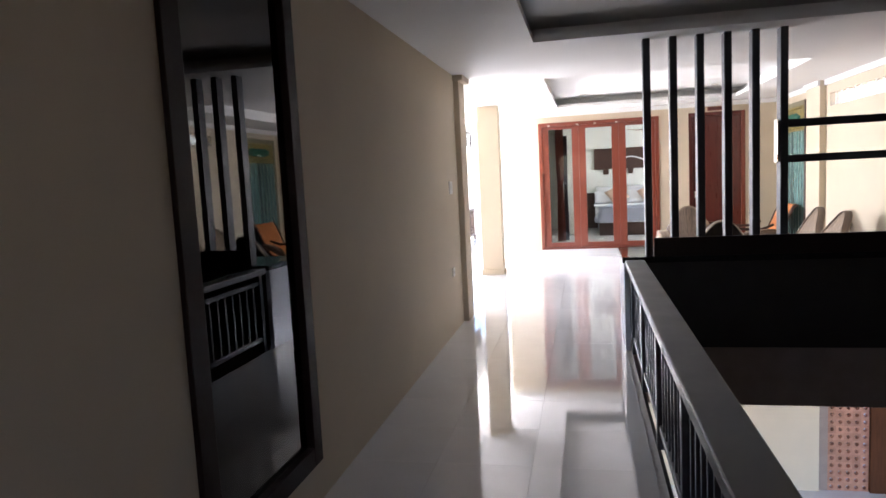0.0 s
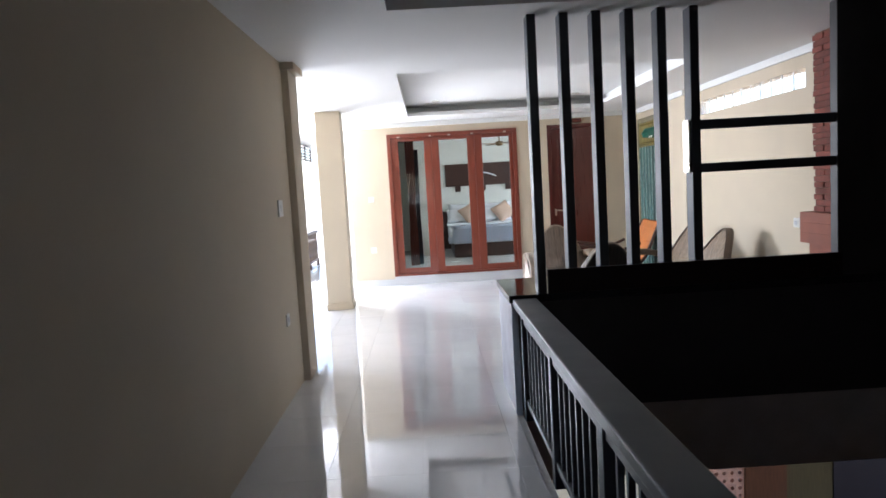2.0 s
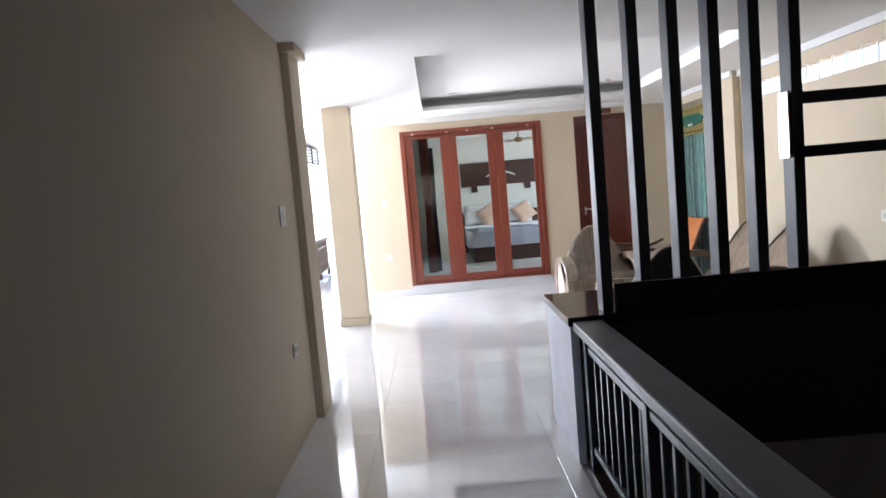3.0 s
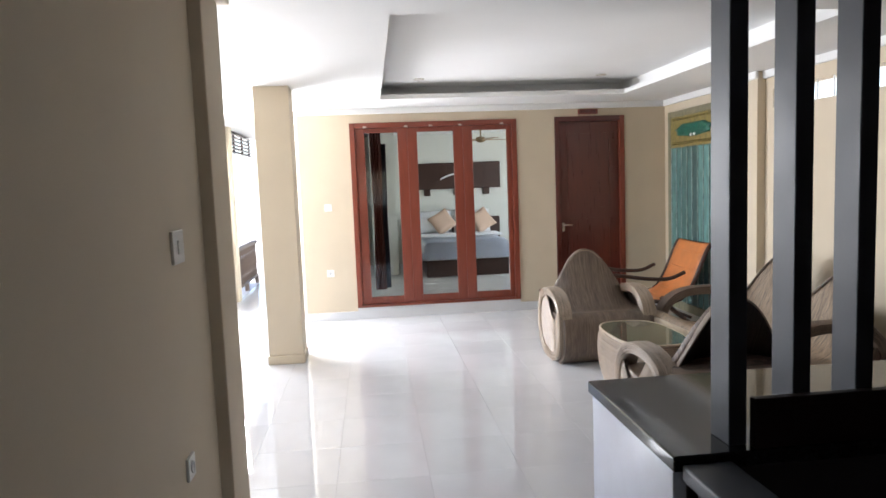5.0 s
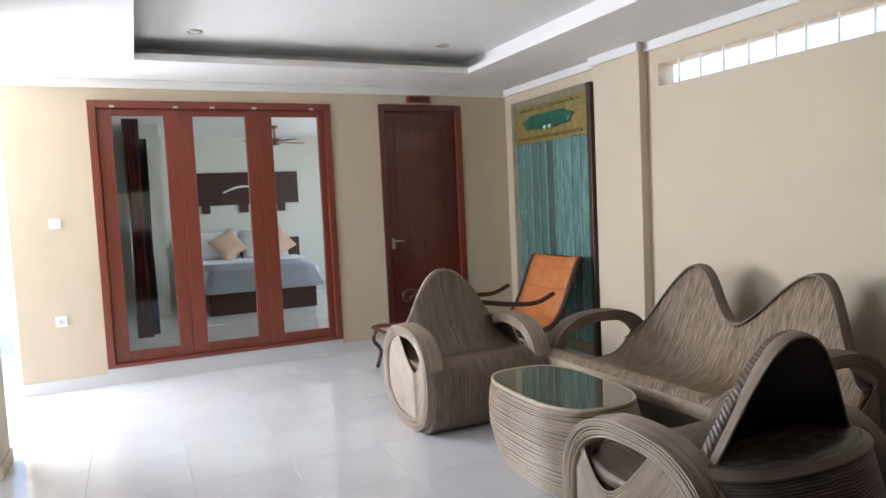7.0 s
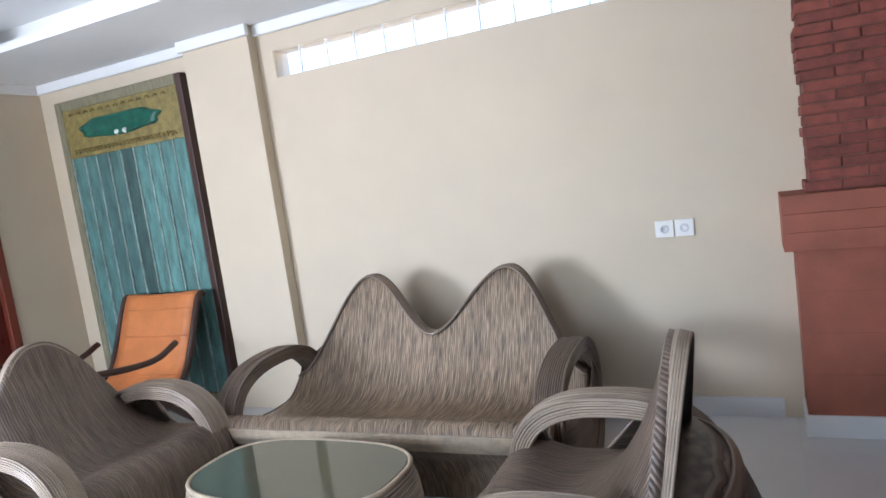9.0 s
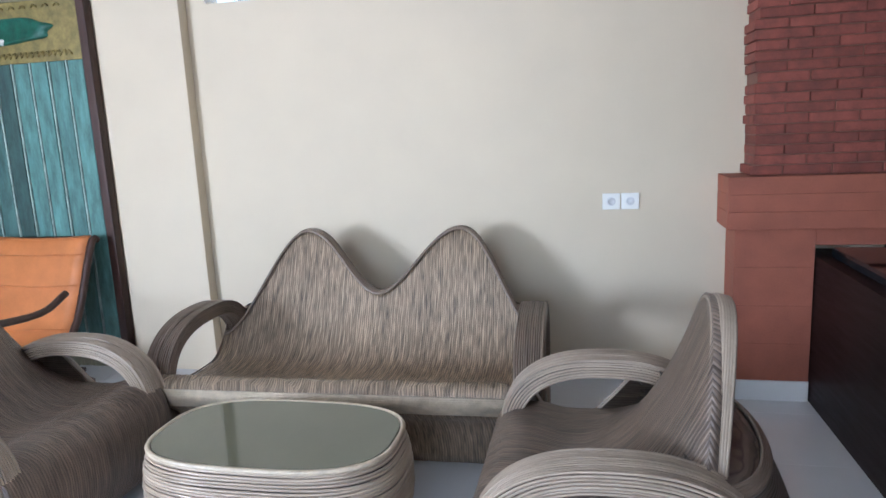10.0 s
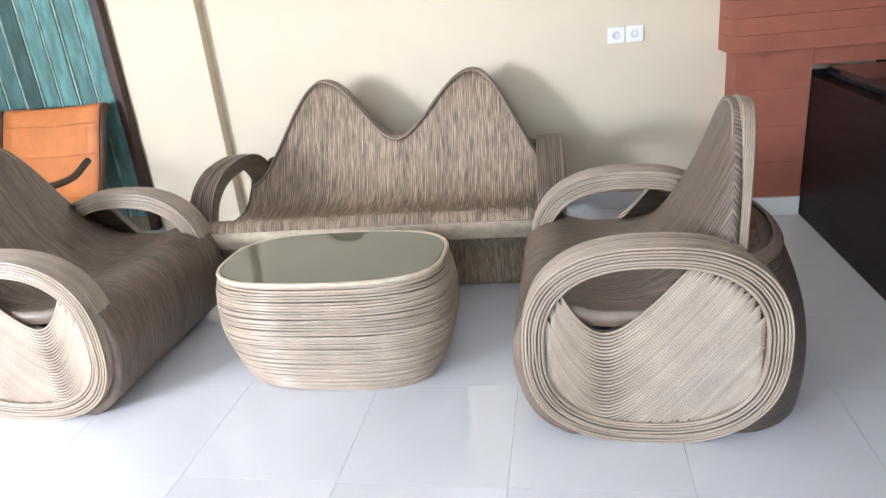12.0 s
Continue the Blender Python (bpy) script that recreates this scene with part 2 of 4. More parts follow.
M_ROOF = material("clay_roof_tile", (0.40, 0.24, 0.18), 0.85, noise_scale=3, vary=0.3, grain=0.4, grain_scale=20)
M_LEAF = material("leaf_green", (0.06, 0.11, 0.03), 0.55, noise_scale=3, vary=0.4)
M_BARK = material("bark", (0.14, 0.10, 0.07), 0.9, noise_scale=8, vary=0.3, grain=0.6, grain_scale=30)
M_GLASSBLOCK = bpy.data.materials.new("glass_block")
M_GLASSBLOCK.use_nodes = True
gn, gl_ = M_GLASSBLOCK.node_tree.nodes, M_GLASSBLOCK.node_tree.links
gn.remove(gn["Principled BSDF"])
g_tr, g_tl, g_mx = gn.new("ShaderNodeBsdfTransparent"), gn.new("ShaderNodeBsdfTranslucent"), gn.new("ShaderNodeMixShader")
g_tr.inputs["Color"].default_value = (1.0, 0.98, 0.95, 1)
g_tl.inputs["Color"].default_value = (0.95, 0.95, 0.93, 1)
g_ns = gn.new("ShaderNodeTexNoise")
g_ns.inputs["Scale"].default_value = 22
g_mr = gn.new("ShaderNodeMapRange")
g_mr.inputs["To Min"].default_value, g_mr.inputs["To Max"].default_value = 0.0, 0.35
gl_.new(g_ns.outputs["Fac"], g_mr.inputs["Value"])
gl_.new(g_mr.outputs[0], g_mx.inputs[0])
gl_.new(g_tr.outputs[0], g_mx.inputs[1])
gl_.new(g_tl.outputs[0], g_mx.inputs[2])
gl_.new(g_mx.outputs[0], gn["Material Output"].inputs["Surface"])


# ---- builders ----
def add_box(bm, lo, hi, bevel=0.0):
    x0, y0, z0 = lo
    x1, y1, z1 = hi
    r = bmesh.ops.create_cube(bm, size=1.0)
    vs = r["verts"]
    bmesh.ops.scale(bm, vec=(x1 - x0, y1 - y0, z1 - z0), verts=vs)
    bmesh.ops.translate(bm, vec=((x0 + x1) / 2, (y0 + y1) / 2, (z0 + z1) / 2), verts=vs)
    if bevel:
        es = list({e for v in vs for e in v.link_edges})
        bmesh.ops.bevel(bm, geom=es, offset=bevel, segments=2, profile=0.5, affect="EDGES")
    return vs


def add_tube(bm, pts, r, sides=6, closed=False, taper=None, ref=None):
    """A tube of round section along points."""
    pts = [Vector(p) for p in pts]
    n = len(pts)
    rings = []
    for i, p in enumerate(pts):
        a = pts[(i - 1) % n] if closed or i else p
        c = pts[(i + 1) % n] if closed or i < n - 1 else p
        t = (c - a).normalized()
        up = ref or (Vector((0, 0, 1)) if abs(t.z) < 0.95 else Vector((0, 1, 0)))
        s = t.cross(up).normalized()
        u = s.cross(t)
        rr = r if taper is None else r * taper(i / max(1, n - 1))
        rings.append([bm.verts.new(p + rr * (math.cos(k * math.tau / sides) * s + math.sin(k * math.tau / sides) * u)) for k in range(sides)])
    m = n if closed else n - 1
    for i in range(m):
        a, c = rings[i], rings[(i + 1) % n]
        for k in range(sides):
            f = bm.faces.new((a[k], a[(k + 1) % sides], c[(k + 1) % sides], c[k]))
            f.smooth = True
    if not closed:
        bm.faces.new(rings[0][::-1])
        bm.faces.new(rings[-1])


def add_grid(bm, rows, smooth=True, close_u=False):
    """Faces over a grid of points."""
    vs = [[bm.verts.new(p) for p in row] for row in rows]
    for a, c in zip(vs, vs[1:]):
        m = len(a) if close_u else len(a) - 1
        for k in range(m):
            k2 = (k + 1) % len(a)
            f = bm.faces.new((a[k], a[k2], c[k2], c[k]))
            f.smooth = smooth
    return vs


def lathe(bm, profile, at=(0, 0, 0), sides=12):
    """A turned shape from (radius, height) pairs."""
    add_grid(bm, [[(at[0] + r * math.cos(k * math.tau / sides), at[1] + r * math.sin(k * math.tau / sides), at[2] + z) for k in range(sides)] for r, z in profile], close_u=True)


def mesh_of(name, bm, mat):
    bmesh.ops.recalc_face_normals(bm, faces=bm.faces)
    me = bpy.data.meshes.new(name)
    bm.to_mesh(me)
    bm.free()
    for m in (mat if isinstance(mat, (list, tuple)) else [mat]):
        me.materials.append(m)
    return me


def part(name, bm, mat, parent, label=""):
    ob = new(name, mesh_of(name, bm, mat))
    ob.parent = parent
    if label:
        tagged(ob, label)
    return ob


def thing(name, label, category, at=(0, 0, 0), rz=0.0, group=""):
    e = new(name)
    e.empty_display_size = 0.1
    e.matrix_world = pose(*at, 0, 0, rz)
    return tagged(e, label, category, group)


def solid(name, boxes, mat, label="", category="", kind="structure", bevel=0.0, group=""):
    bm = bmesh.new()
    for lo, hi in boxes:
        add_box(bm, lo, hi, bevel)
    ob = new(name, mesh_of(name, bm, mat))
    return tagged(ob, label, category, group, kind)


def box_part(name, lo, hi, mat, parent, bevel=0.004, label=""):
    bm = bmesh.new()
    add_box(bm, lo, hi, bevel)
    return part(name, bm, mat, parent, label)


# ---- structure ----
CEIL, FAR, EAST, SILL = 2.485, 11.0, 4.24, 0.14

solid("wall_north", [((-0.2, FAR, 0), (0.40, FAR + 0.15, CEIL)), ((0.40, FAR, 2.315), (2.38, FAR + 0.15, CEIL)), ((0.40, FAR, 0), (2.38, FAR + 0.15, SILL)),
                     ((2.38, FAR, 0), (2.85, FAR + 0.15, CEIL)), ((2.85, FAR, 2.325), (3.717, FAR + 0.15, CEIL)), ((2.85, FAR, 0), (3.717, FAR + 0.15, SILL)),
                     ((3.717, FAR, 0), (EAST, FAR + 0.15, CEIL))], M_WALL, "cream plastered wall with glazed doors", "wall")
GB0, GB1, GBZ0, GBZ1 = 6.40, 8.77, 2.143, 2.305
# opening from y 12 to 14.4 is unseen, added for the bedroom's fill lamp
solid("wall_east", [((EAST, 5.25, 0), (EAST + 0.15, 12.0, GBZ0)), ((EAST, 5.25, GBZ0), (EAST + 0.15, GB0, GBZ1)), ((EAST, GB1, GBZ0), (EAST + 0.15, 12.0, GBZ1)),
                    ((EAST, 5.25, GBZ1), (EAST + 0.15, FAR + 4.5, CEIL + 0.3)), ((EAST, 12.0, 0), (EAST + 0.15, 14.4, 0.6)), ((EAST, 12.0, 2.2), (EAST + 0.15, 14.4, GBZ1)), ((EAST, 14.4, 0), (EAST + 0.15, FAR + 4.5, GBZ1))],
      M_WALL, "cream plastered wall with a glass block strip", "wall")
WEST = -0.095
solid("wall_west", [((-0.25, -3.0, 0), (WEST, 1.10, CEIL)), ((-0.25, 1.10, 0), (WEST, 2.07, 0.2)), ((-0.25, 1.10, 2.38), (WEST, 2.07, CEIL)),
                    ((-0.25, 2.07, 0), (WEST, 5.92, CEIL))], M_WALL, "cream plastered corridor wall with a dark window", "wall")
# unseen end wall, opened for the added window and fill lamp
solid("wall_south", [((-0.2, -3.15, 0), (1.6, -3.0, 0.9)), ((-0.2, -3.15, 2.1), (1.6, -3.0, CEIL)), ((-0.2, -3.15, 0.9), (0.2, -3.0, 2.1)), ((1.3, -3.15, 0.9), (1.6, -3.0, 2.1))], M_WALL, "cream plastered wall closing the corridor", "wall")
# unseen walls that keep light out behind the smoked window
solid("wall_side_room", [((-4.0, 5.95, 0), (-0.25, 6.1, CEIL)), ((-2.6, -3.15, 0), (-2.45, 5.95, CEIL)), ((-2.45, -3.15, 0), (-0.2, -3.0, CEIL))], M_WALL, "unseen plastered walls added to close the side room", "wall")
# pilaster at the corridor wall's end, with a cap and a plinth
solid("pilaster_1", [((-0.25, 5.92, 0.0), (-0.04, 6.24, 2.43)), ((-0.26, 5.89, 2.43), (0.01, 6.27, CEIL))], M_WALL, "cream plastered pilaster with a moulded cap", "pilaster", bevel=0.006)
solid("pillar_1", [((-0.372, 9.115, 0.08), (-0.062, 9.415, CEIL)), ((-0.385, 9.10, 0.0), (-0.05, 9.43, 0.08))], M_WALL, "square cream plastered pillar with a low plinth", "pillar", bevel=0.006)
solid("pilaster_2", [((4.16, 8.885, 0.0), (EAST, 9.43, CEIL))], M_WALL, "shallow cream pilaster beside the painted door panel", "pilaster", bevel=0.004)


def ceiling_ring(x0, x1, y0, y1, hx0, hx1, hy0, hy1, z0, z1):
    return [((x0, y0, z0), (hx0, y1, z1)), ((hx1, y0, z0), (x1, y1, z1)), ((hx0, y0, z0), (hx1, hy0, z1)), ((hx0, hy1, z0), (hx1, y1, z1))]


# ceilings with two sunk trays whose coves run back behind the lip
solid("ceiling", ceiling_ring(-1.7, EAST, 5.1, FAR + 4.5, 0.76, 3.425, 6.7, 10.22, CEIL, CEIL + 0.05)
      + ceiling_ring(-0.15, EAST, -3.15, 5.1, 0.80, 3.45, 0.9, 4.59, CEIL, CEIL + 0.05)
      + [((-2.6, -3.15, CEIL), (-0.15, 5.1, CEIL + 0.05)), ((-4.0, 5.1, CEIL), (-1.7, 6.1, CEIL + 0.05))], M_WHITE, "white painted ceiling with recessed trays", "ceiling")


def tray(name, x0, x1, y0, y1):
    z0, z1 = CEIL + 0.05, CEIL + 0.22
    solid(name, [((x0, y0, z1 - 0.05), (x1, y1, z1)), ((x0 - 0.05, y0 - 0.05, z0), (x0, y1 + 0.05, z1)), ((x1, y0 - 0.05, z0), (x1 + 0.05, y1 + 0.05, z1)),
                 ((x0, y0 - 0.05, z0), (x1, y0, z1)), ((x0, y1, z0), (x1, y1 + 0.05, z1))], M_WHITE, "white recessed ceiling tray with a dark cove", "ceiling")


tray("ceiling_tray_1", 0.58, 3.56, 6.5, 10.6)
tray("ceiling_tray_2", 0.62, 3.6, 0.7, 4.95)
solid("roof_slab", [((-4.1, -3.3, CEIL + 0.32), (EAST + 0.2, FAR + 4.6, CEIL + 0.45)), ((-1.75, 6.1, CEIL + 0.05), (-1.7, FAR + 4.5, CEIL + 0.32))], M_GREYSLAB, "rendered roof slab", "roof")
# cornice along the lounge walls
solid("trim", [((-0.2, FAR - 0.035, CEIL - 0.07), (EAST - 0.03, FAR, CEIL)), ((EAST - 0.035, 5.99, CEIL - 0.07), (EAST, 8.885, CEIL)), ((EAST - 0.035, 9.43, CEIL - 0.07), (EAST, FAR, CEIL)),
               ((4.125, 8.865, CEIL - 0.07), (4.16, 9.45, CEIL))], M_WHITE, "white ceiling cornice", "cornice", bevel=0.008)
solid("baseboard", [((EAST - 0.012, 6.07, 0.0), (EAST, 8.885, 0.1)), ((-0.2, FAR - 0.012, 0.0), (0.40, FAR, 0.1)), ((0.40, FAR - 0.012, 0.0), (2.38, FAR, SILL)), ((2.38, FAR - 0.012, 0), (2.85, FAR, 0.1)),
                    ((2.85, FAR - 0.012, 0), (3.717, FAR, SILL)), ((3.717, FAR - 0.012, 0), (EAST, FAR, 0.1))], M_TILE, "white tile skirting", "skirting")
# floors
solid("floor", [((-1.7, 6.1, -0.35), (1.5, FAR + 4.5, -0.012)), ((1.5, 5.0, -0.35), (EAST, FAR + 4.5, -0.012)), ((-0.2, -3.15, -0.35), (1.5, 6.1, -0.012)), ((-4.0, -3.15, -0.35), (-0.2, 6.1, -0.012))],
      M_GROUT, "glossy white tiled floor", "floor")

solid("bedroom_floor", [((-0.05, FAR + 0.15, -0.012), (EAST, 15.4, SILL - 0.01))], M_TREADFLOOR, "pale tiled bedroom floor one step up", "floor")

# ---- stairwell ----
solid("stairwell_wall", [((EAST, -3.15, -3.0), (EAST + 0.15, 5.25, CEIL)), ((1.6, -3.15, -3.0), (EAST, -3.0, CEIL)), ((1.46, -3.0, -3.0), (1.6, 5.0, -0.35))], M_SHADEWALL, "dark walls of the stairwell", "wall")
solid("stairwell_floor", [((1.6, -3.0, -3.1), (EAST, 5.0, -3.0))], M_GROUT, "tiled floor at the foot of the stairwell", "floor")
# backlit shade is put into this column's near-black colour
solid("dark_column", [((3.555, 4.85, 0.772), (4.0, 4.93, CEIL))], M_SHADEWALL, "column beside the stairwell screen, coloured dark as if backlit", "column", bevel=0.005)
solid("parapet", [((1.5, 4.9, -0.012), (EAST, 5.62, 0.72))], M_PARAPET, "dark reddish brown clad parapet wall", "parapet")
solid("slab_edge", [((1.5, 4.82, -0.45), (EAST, 5.0, 0.02))], M_GREYSLAB, "dark floor slab edge at the stairwell", "floor edge")
# lower storey seen below the slab
solid("lower_ceiling", [((-1.6, 5.0, -0.46), (9.0, 8.9, -0.352))], M_GREYSLAB, "rendered underside of the upper floor", "ceiling")
solid("lower_floor", [((-1.6, 5.0, -3.1), (9.0, 12.0, -3.0))], M_TILE, "tiled lower floor", "floor")
solid("lower_wall", [((-1.6, 8.75, -3.0), (4.15, 8.9, -0.46)) ], M_WALL, "cream plastered wall on the lower floor", "wall")


def breeze_screen():
    """Square pierced blocks, each with a round hole."""
    s = thing("breeze_block_screen", "terracotta breeze block screen on the lower floor", "screen", (4.27, 8.80, -3.0))
    bm = bmesh.new()
    rings = []
    for y in (0.0, 0.07):
        outer = [bm.verts.new((0.05 + 0.05 * max(-1, min(1, 1.45 * math.cos(k * math.tau / 8))), y, 0.05 + 0.05 * max(-1, min(1, 1.45 * math.sin(k * math.tau / 8))))) for k in range(8)]
        hole = [bm.verts.new((0.05 + 0.027 * math.cos(k * math.tau / 8), y, 0.05 + 0.027 * math.sin(k * math.tau / 8))) for k in range(8)]
        rings.append((outer, hole))
    for k in range(8):
        q = (k + 1) % 8
        for u, v in ((rings[0][0], rings[0][1]), (rings[0][1], rings[1][1]), (rings[1][1], rings[1][0])):
            bm.faces.new((u[k], u[q], v[q], v[k]))
    me = mesh_of("block", bm, M_BREEZE)
    for i in range(5):
        for j in range(24):
            o = new("block", me)
            o.parent = s
            o.location = (i * 0.101, 0, j * 0.101)
    box_part("post", (-0.11, -0.02, 0), (-0.005, 0.10, 2.54), M_GREYSLAB, s, label="grey brown rendered post")
    return s


breeze_screen()
solid("lower_wall_brown", [((4.78, 8.75, -3.0), (5.3, 8.9, -0.46))], M_LOWBROWN, "reddish brown wooden panel on the lower floor", "wall")
solid("lower_wall_tan", [((5.3, 8.77, -3.0), (5.9, 8.9, -0.46))], M_TANPANEL, "tan wooden panel on the lower floor", "wall")
solid("lower_wall_dark", [((5.9, 8.75, -3.0), (9.0, 8.9, -0.46))], M_PARAPET, "dark brown panelled wall on the lower floor", "wall")
# dark backing added so that the screen's holes show dark
solid("lower_dark_backing", [((4.1, 9.6, -3.0), (5.0, 9.7, -0.46))], M_DARKWOOD, "added dark backing behind the breeze block screen", "wall")
solid("parapet_face", [((1.5, 4.83, 0.02), (EAST, 4.9, 0.72))], M_SHADEWALL, "black stair side of the parapet", "wall")


def railing():
    r = thing("stair_railing", "black metal stair railing with thin square balusters", "railing", (1.53, 0, 0))
    box_part("handrail", (-0.07, -2.9, 0.70), (0.082, 4.785, 0.75), M_BLACK, r, 0.008, "glossy black handrail")
    box_part("top_bar", (-0.02, -2.9, 0.60), (0.02, 4.785, 0.635), M_BLACK, r)
    box_part("bottom_bar", (-0.02, -2.9, 0.09), (0.02, 4.785, 0.125), M_BLACK, r)
    for k in range(9):
        y = 4.74 - k * 0.95
        box_part("post", (-0.03, y - 0.03, -0.012), (0.03, y + 0.03, 0.70), M_BLACK, r)
    bm = bmesh.new()
    add_box(bm, (-0.011, -0.011, 0.12), (0.011, 0.011, 0.605))
    me = mesh_of("baluster", bm, M_BLACK)
    for k in range(9):
        for j in range(1, 8):
            yy = 4.74 - k * 0.95 - j * 0.95 / 8
            if yy < -2.8:
                continue
            o = new("baluster", me)
            o.parent = r
            o.location = (0, yy, 0)
    return r


railing()


def screen():
    s = thing("stair_screen", "black timber post screen on a dark granite ledge", "screen", (0, 4.888, 0))
    for k in range(6):
        x = 1.658 + k * 0.2
        box_part("post", (x - 0.028, -0.055, 0.77), (x + 0.028, 0.055, CEIL), M_BLACK, s, 0.004)
    # pale patch at the sixth post's left face, between the rails' heights
    box_part("pale_patch", (2.611, -0.05, 1.47), (2.622, 0.05, 1.80), M_BRASS, s, 0.002, "pale patch on the post")
    for z in (1.495, 1.765):
        box_part("rail", (2.688, -0.025, z - 0.028), (3.555, 0.025, z + 0.03), M_BLACK, s)
    box_part("upstand", (1.69, -0.09, 0.77), (3.555, -0.06, 0.92), M_PARAPET, s)
    return s


screen()
led = thing("granite_ledge", "polished black granite ledge on the parapet", "ledge", (0, 0, 0))
box_part("slab", (1.44, 4.79, 0.722), (4.0, 5.56, 0.77), M_GRANITE, led, 0.006)
box_part("end_panel", (1.455, 4.83, -0.012), (1.498, 5.55, 0.72), M_LILAC, led, 0.004, "blue grey end panel")

# ---- dark window in the corridor wall ----
w = tagged(thing("window_1", "dark framed smoked glass window reflecting the stairwell", "window"), kind="structure")
for lo, hi in (((-0.22, 1.10, 0.2), (-0.075, 1.20, 2.38)), ((-0.22, 1.98, 0.2), (-0.075, 2.07, 2.38)), ((-0.22, 1.20, 0.2), (-0.075, 1.98, 0.29)), ((-0.22, 1.20, 2.30), (-0.075, 1.98, 2.38))):
    box_part("window_frame", lo, hi, M_PARAPET, w)
box_part("pane", (-0.116, 1.20, 0.29), (-0.110, 1.98, 2.30), M_DARKGLASS, w, 0)
# unseen window, added as a place for the corridor's fill lamp
w = tagged(thing("window_3", "unseen clear window added at the corridor's closed end", "window"), kind="structure")
for lo, hi in (((0.2, -3.13, 0.9), (0.26, -3.02, 2.1)), ((1.24, -3.13, 0.9), (1.3, -3.02, 2.1)), ((0.26, -3.13, 0.9), (1.24, -3.02, 0.96)), ((0.26, -3.13, 2.04), (1.24, -3.02, 2.1))):
    box_part("window_frame", lo, hi, M_MAHOG, w)
pn = box_part("pane", (0.26, -3.08, 0.96), (1.24, -3.074, 2.04), M_GLASS, w, 0)
pn.visible_shadow = False


def plate(name, label, at, rz, w_=0.085, h=0.085, n=1):
    """Wall plate of white plastic with its rocker or socket; local -y faces the room."""
    s = thing(name, label, "switch" if "switch" in name else "socket", at, rz)
    for k in range(n):
        x = (k - (n - 1) / 2) * (w_ + 0.006)
        box_part("plate", (x - w_ / 2, -0.012, -h / 2), (x + w_ / 2, 0, h / 2), M_PLASTIC, s, 0.003)
        if "switch" in name:
            box_part("rocker", (x - 0.018, -0.017, -0.025), (x + 0.018, -0.011, 0.025), M_PLASTIC, s, 0.002)
        else:
            bm = bmesh.new()
            lathe(bm, [(0.022, 0), (0.022, 0.004), (0.018, 0.004), (0.016, 0.001), (0, 0.001)], sides=16)
            bmesh.ops.rotate(bm, verts=bm.verts, matrix=Euler((radians(90), 0, 0)).to_matrix())
            bmesh.ops.translate(bm, verts=bm.verts, vec=(x, -0.012, 0))
            part("socket_well", bm, M_GROUT, s, "grey round socket well")
    return s


plate("light_switch", "white light switch on the cream wall", (0.112, FAR, 1.346), 0)
plate("wall_socket", "white power socket low on the cream wall", (0.10, FAR, 0.568), 0)
plate("light_switch", "white light switch by the corridor wall's end", (WEST, 5.51, 1.385), 90, 0.13, 0.12)
plate("wall_socket", "white power socket low on the corridor wall", (WEST, 5.47, 0.58), 90)
plate("wall_socket", "white double power socket above the sofa", (EAST, 6.50, 0.978), -90, 0.09, 0.085, 2)


# ---- glazed folding doors ----
def folding_doors():
    d = tagged(thing("door_1", "closed three-leaf glazed door in red brown wood", "door", (0.40, FAR, SILL)), kind="structure")
    W, H = 1.98, 2.175
    for lo, hi in (((0, -0.03, 0.03), (0.06, 0.12, H)), ((W - 0.06, -0.03, 0.03), (W, 0.12, H)), ((0.06, -0.03, H - 0.06), (W - 0.06, 0.12, H)), ((0.0, -0.03, 0.0), (W, 0.12, 0.03))):
        box_part("door_frame", lo, hi, M_REDWOOD, d)
    gx = ((0.17, 0.56), (0.79, 1.22), (1.45, 1.865))
    lx = (0.06, 0.675, 1.335, W - 0.06)
    for k in range(3):
        a, b = lx[k] + 0.0004, lx[k + 1] - 0.0004
        leaf = box_part("leaf", (a, 0.012, 0.03), (gx[k][0], 0.055, H - 0.06), M_REDWOOD, d, 0.005)
        box_part("stile", (gx[k][1], 0.012, 0.03), (b, 0.055, H - 0.06), M_REDWOOD, leaf, 0.005)
        box_part("top_rail", (gx[k][0], 0.014, 2.06), (gx[k][1], 0.053, H - 0.06), M_REDWOOD, leaf, 0.004)
        box_part("bottom_rail", (gx[k][0], 0.014, 0.03), (gx[k][1], 0.053, 0.115), M_REDWOOD, leaf, 0.004)
        pane = box_part("pane", (gx[k][0], 0.030, 0.115), (gx[k][1], 0.036, 2.06), M_GLASS, leaf, 0)
        pane.visible_shadow = False
    for x in (0.18, 0.66, 0.95, 1.3, 1.8):
        box_part("hinge_bolt", (x - 0.02, -0.035, 2.115), (x + 0.02, -0.029, 2.135), M_BRASS, d, 0.001)
    return d


folding_doors()


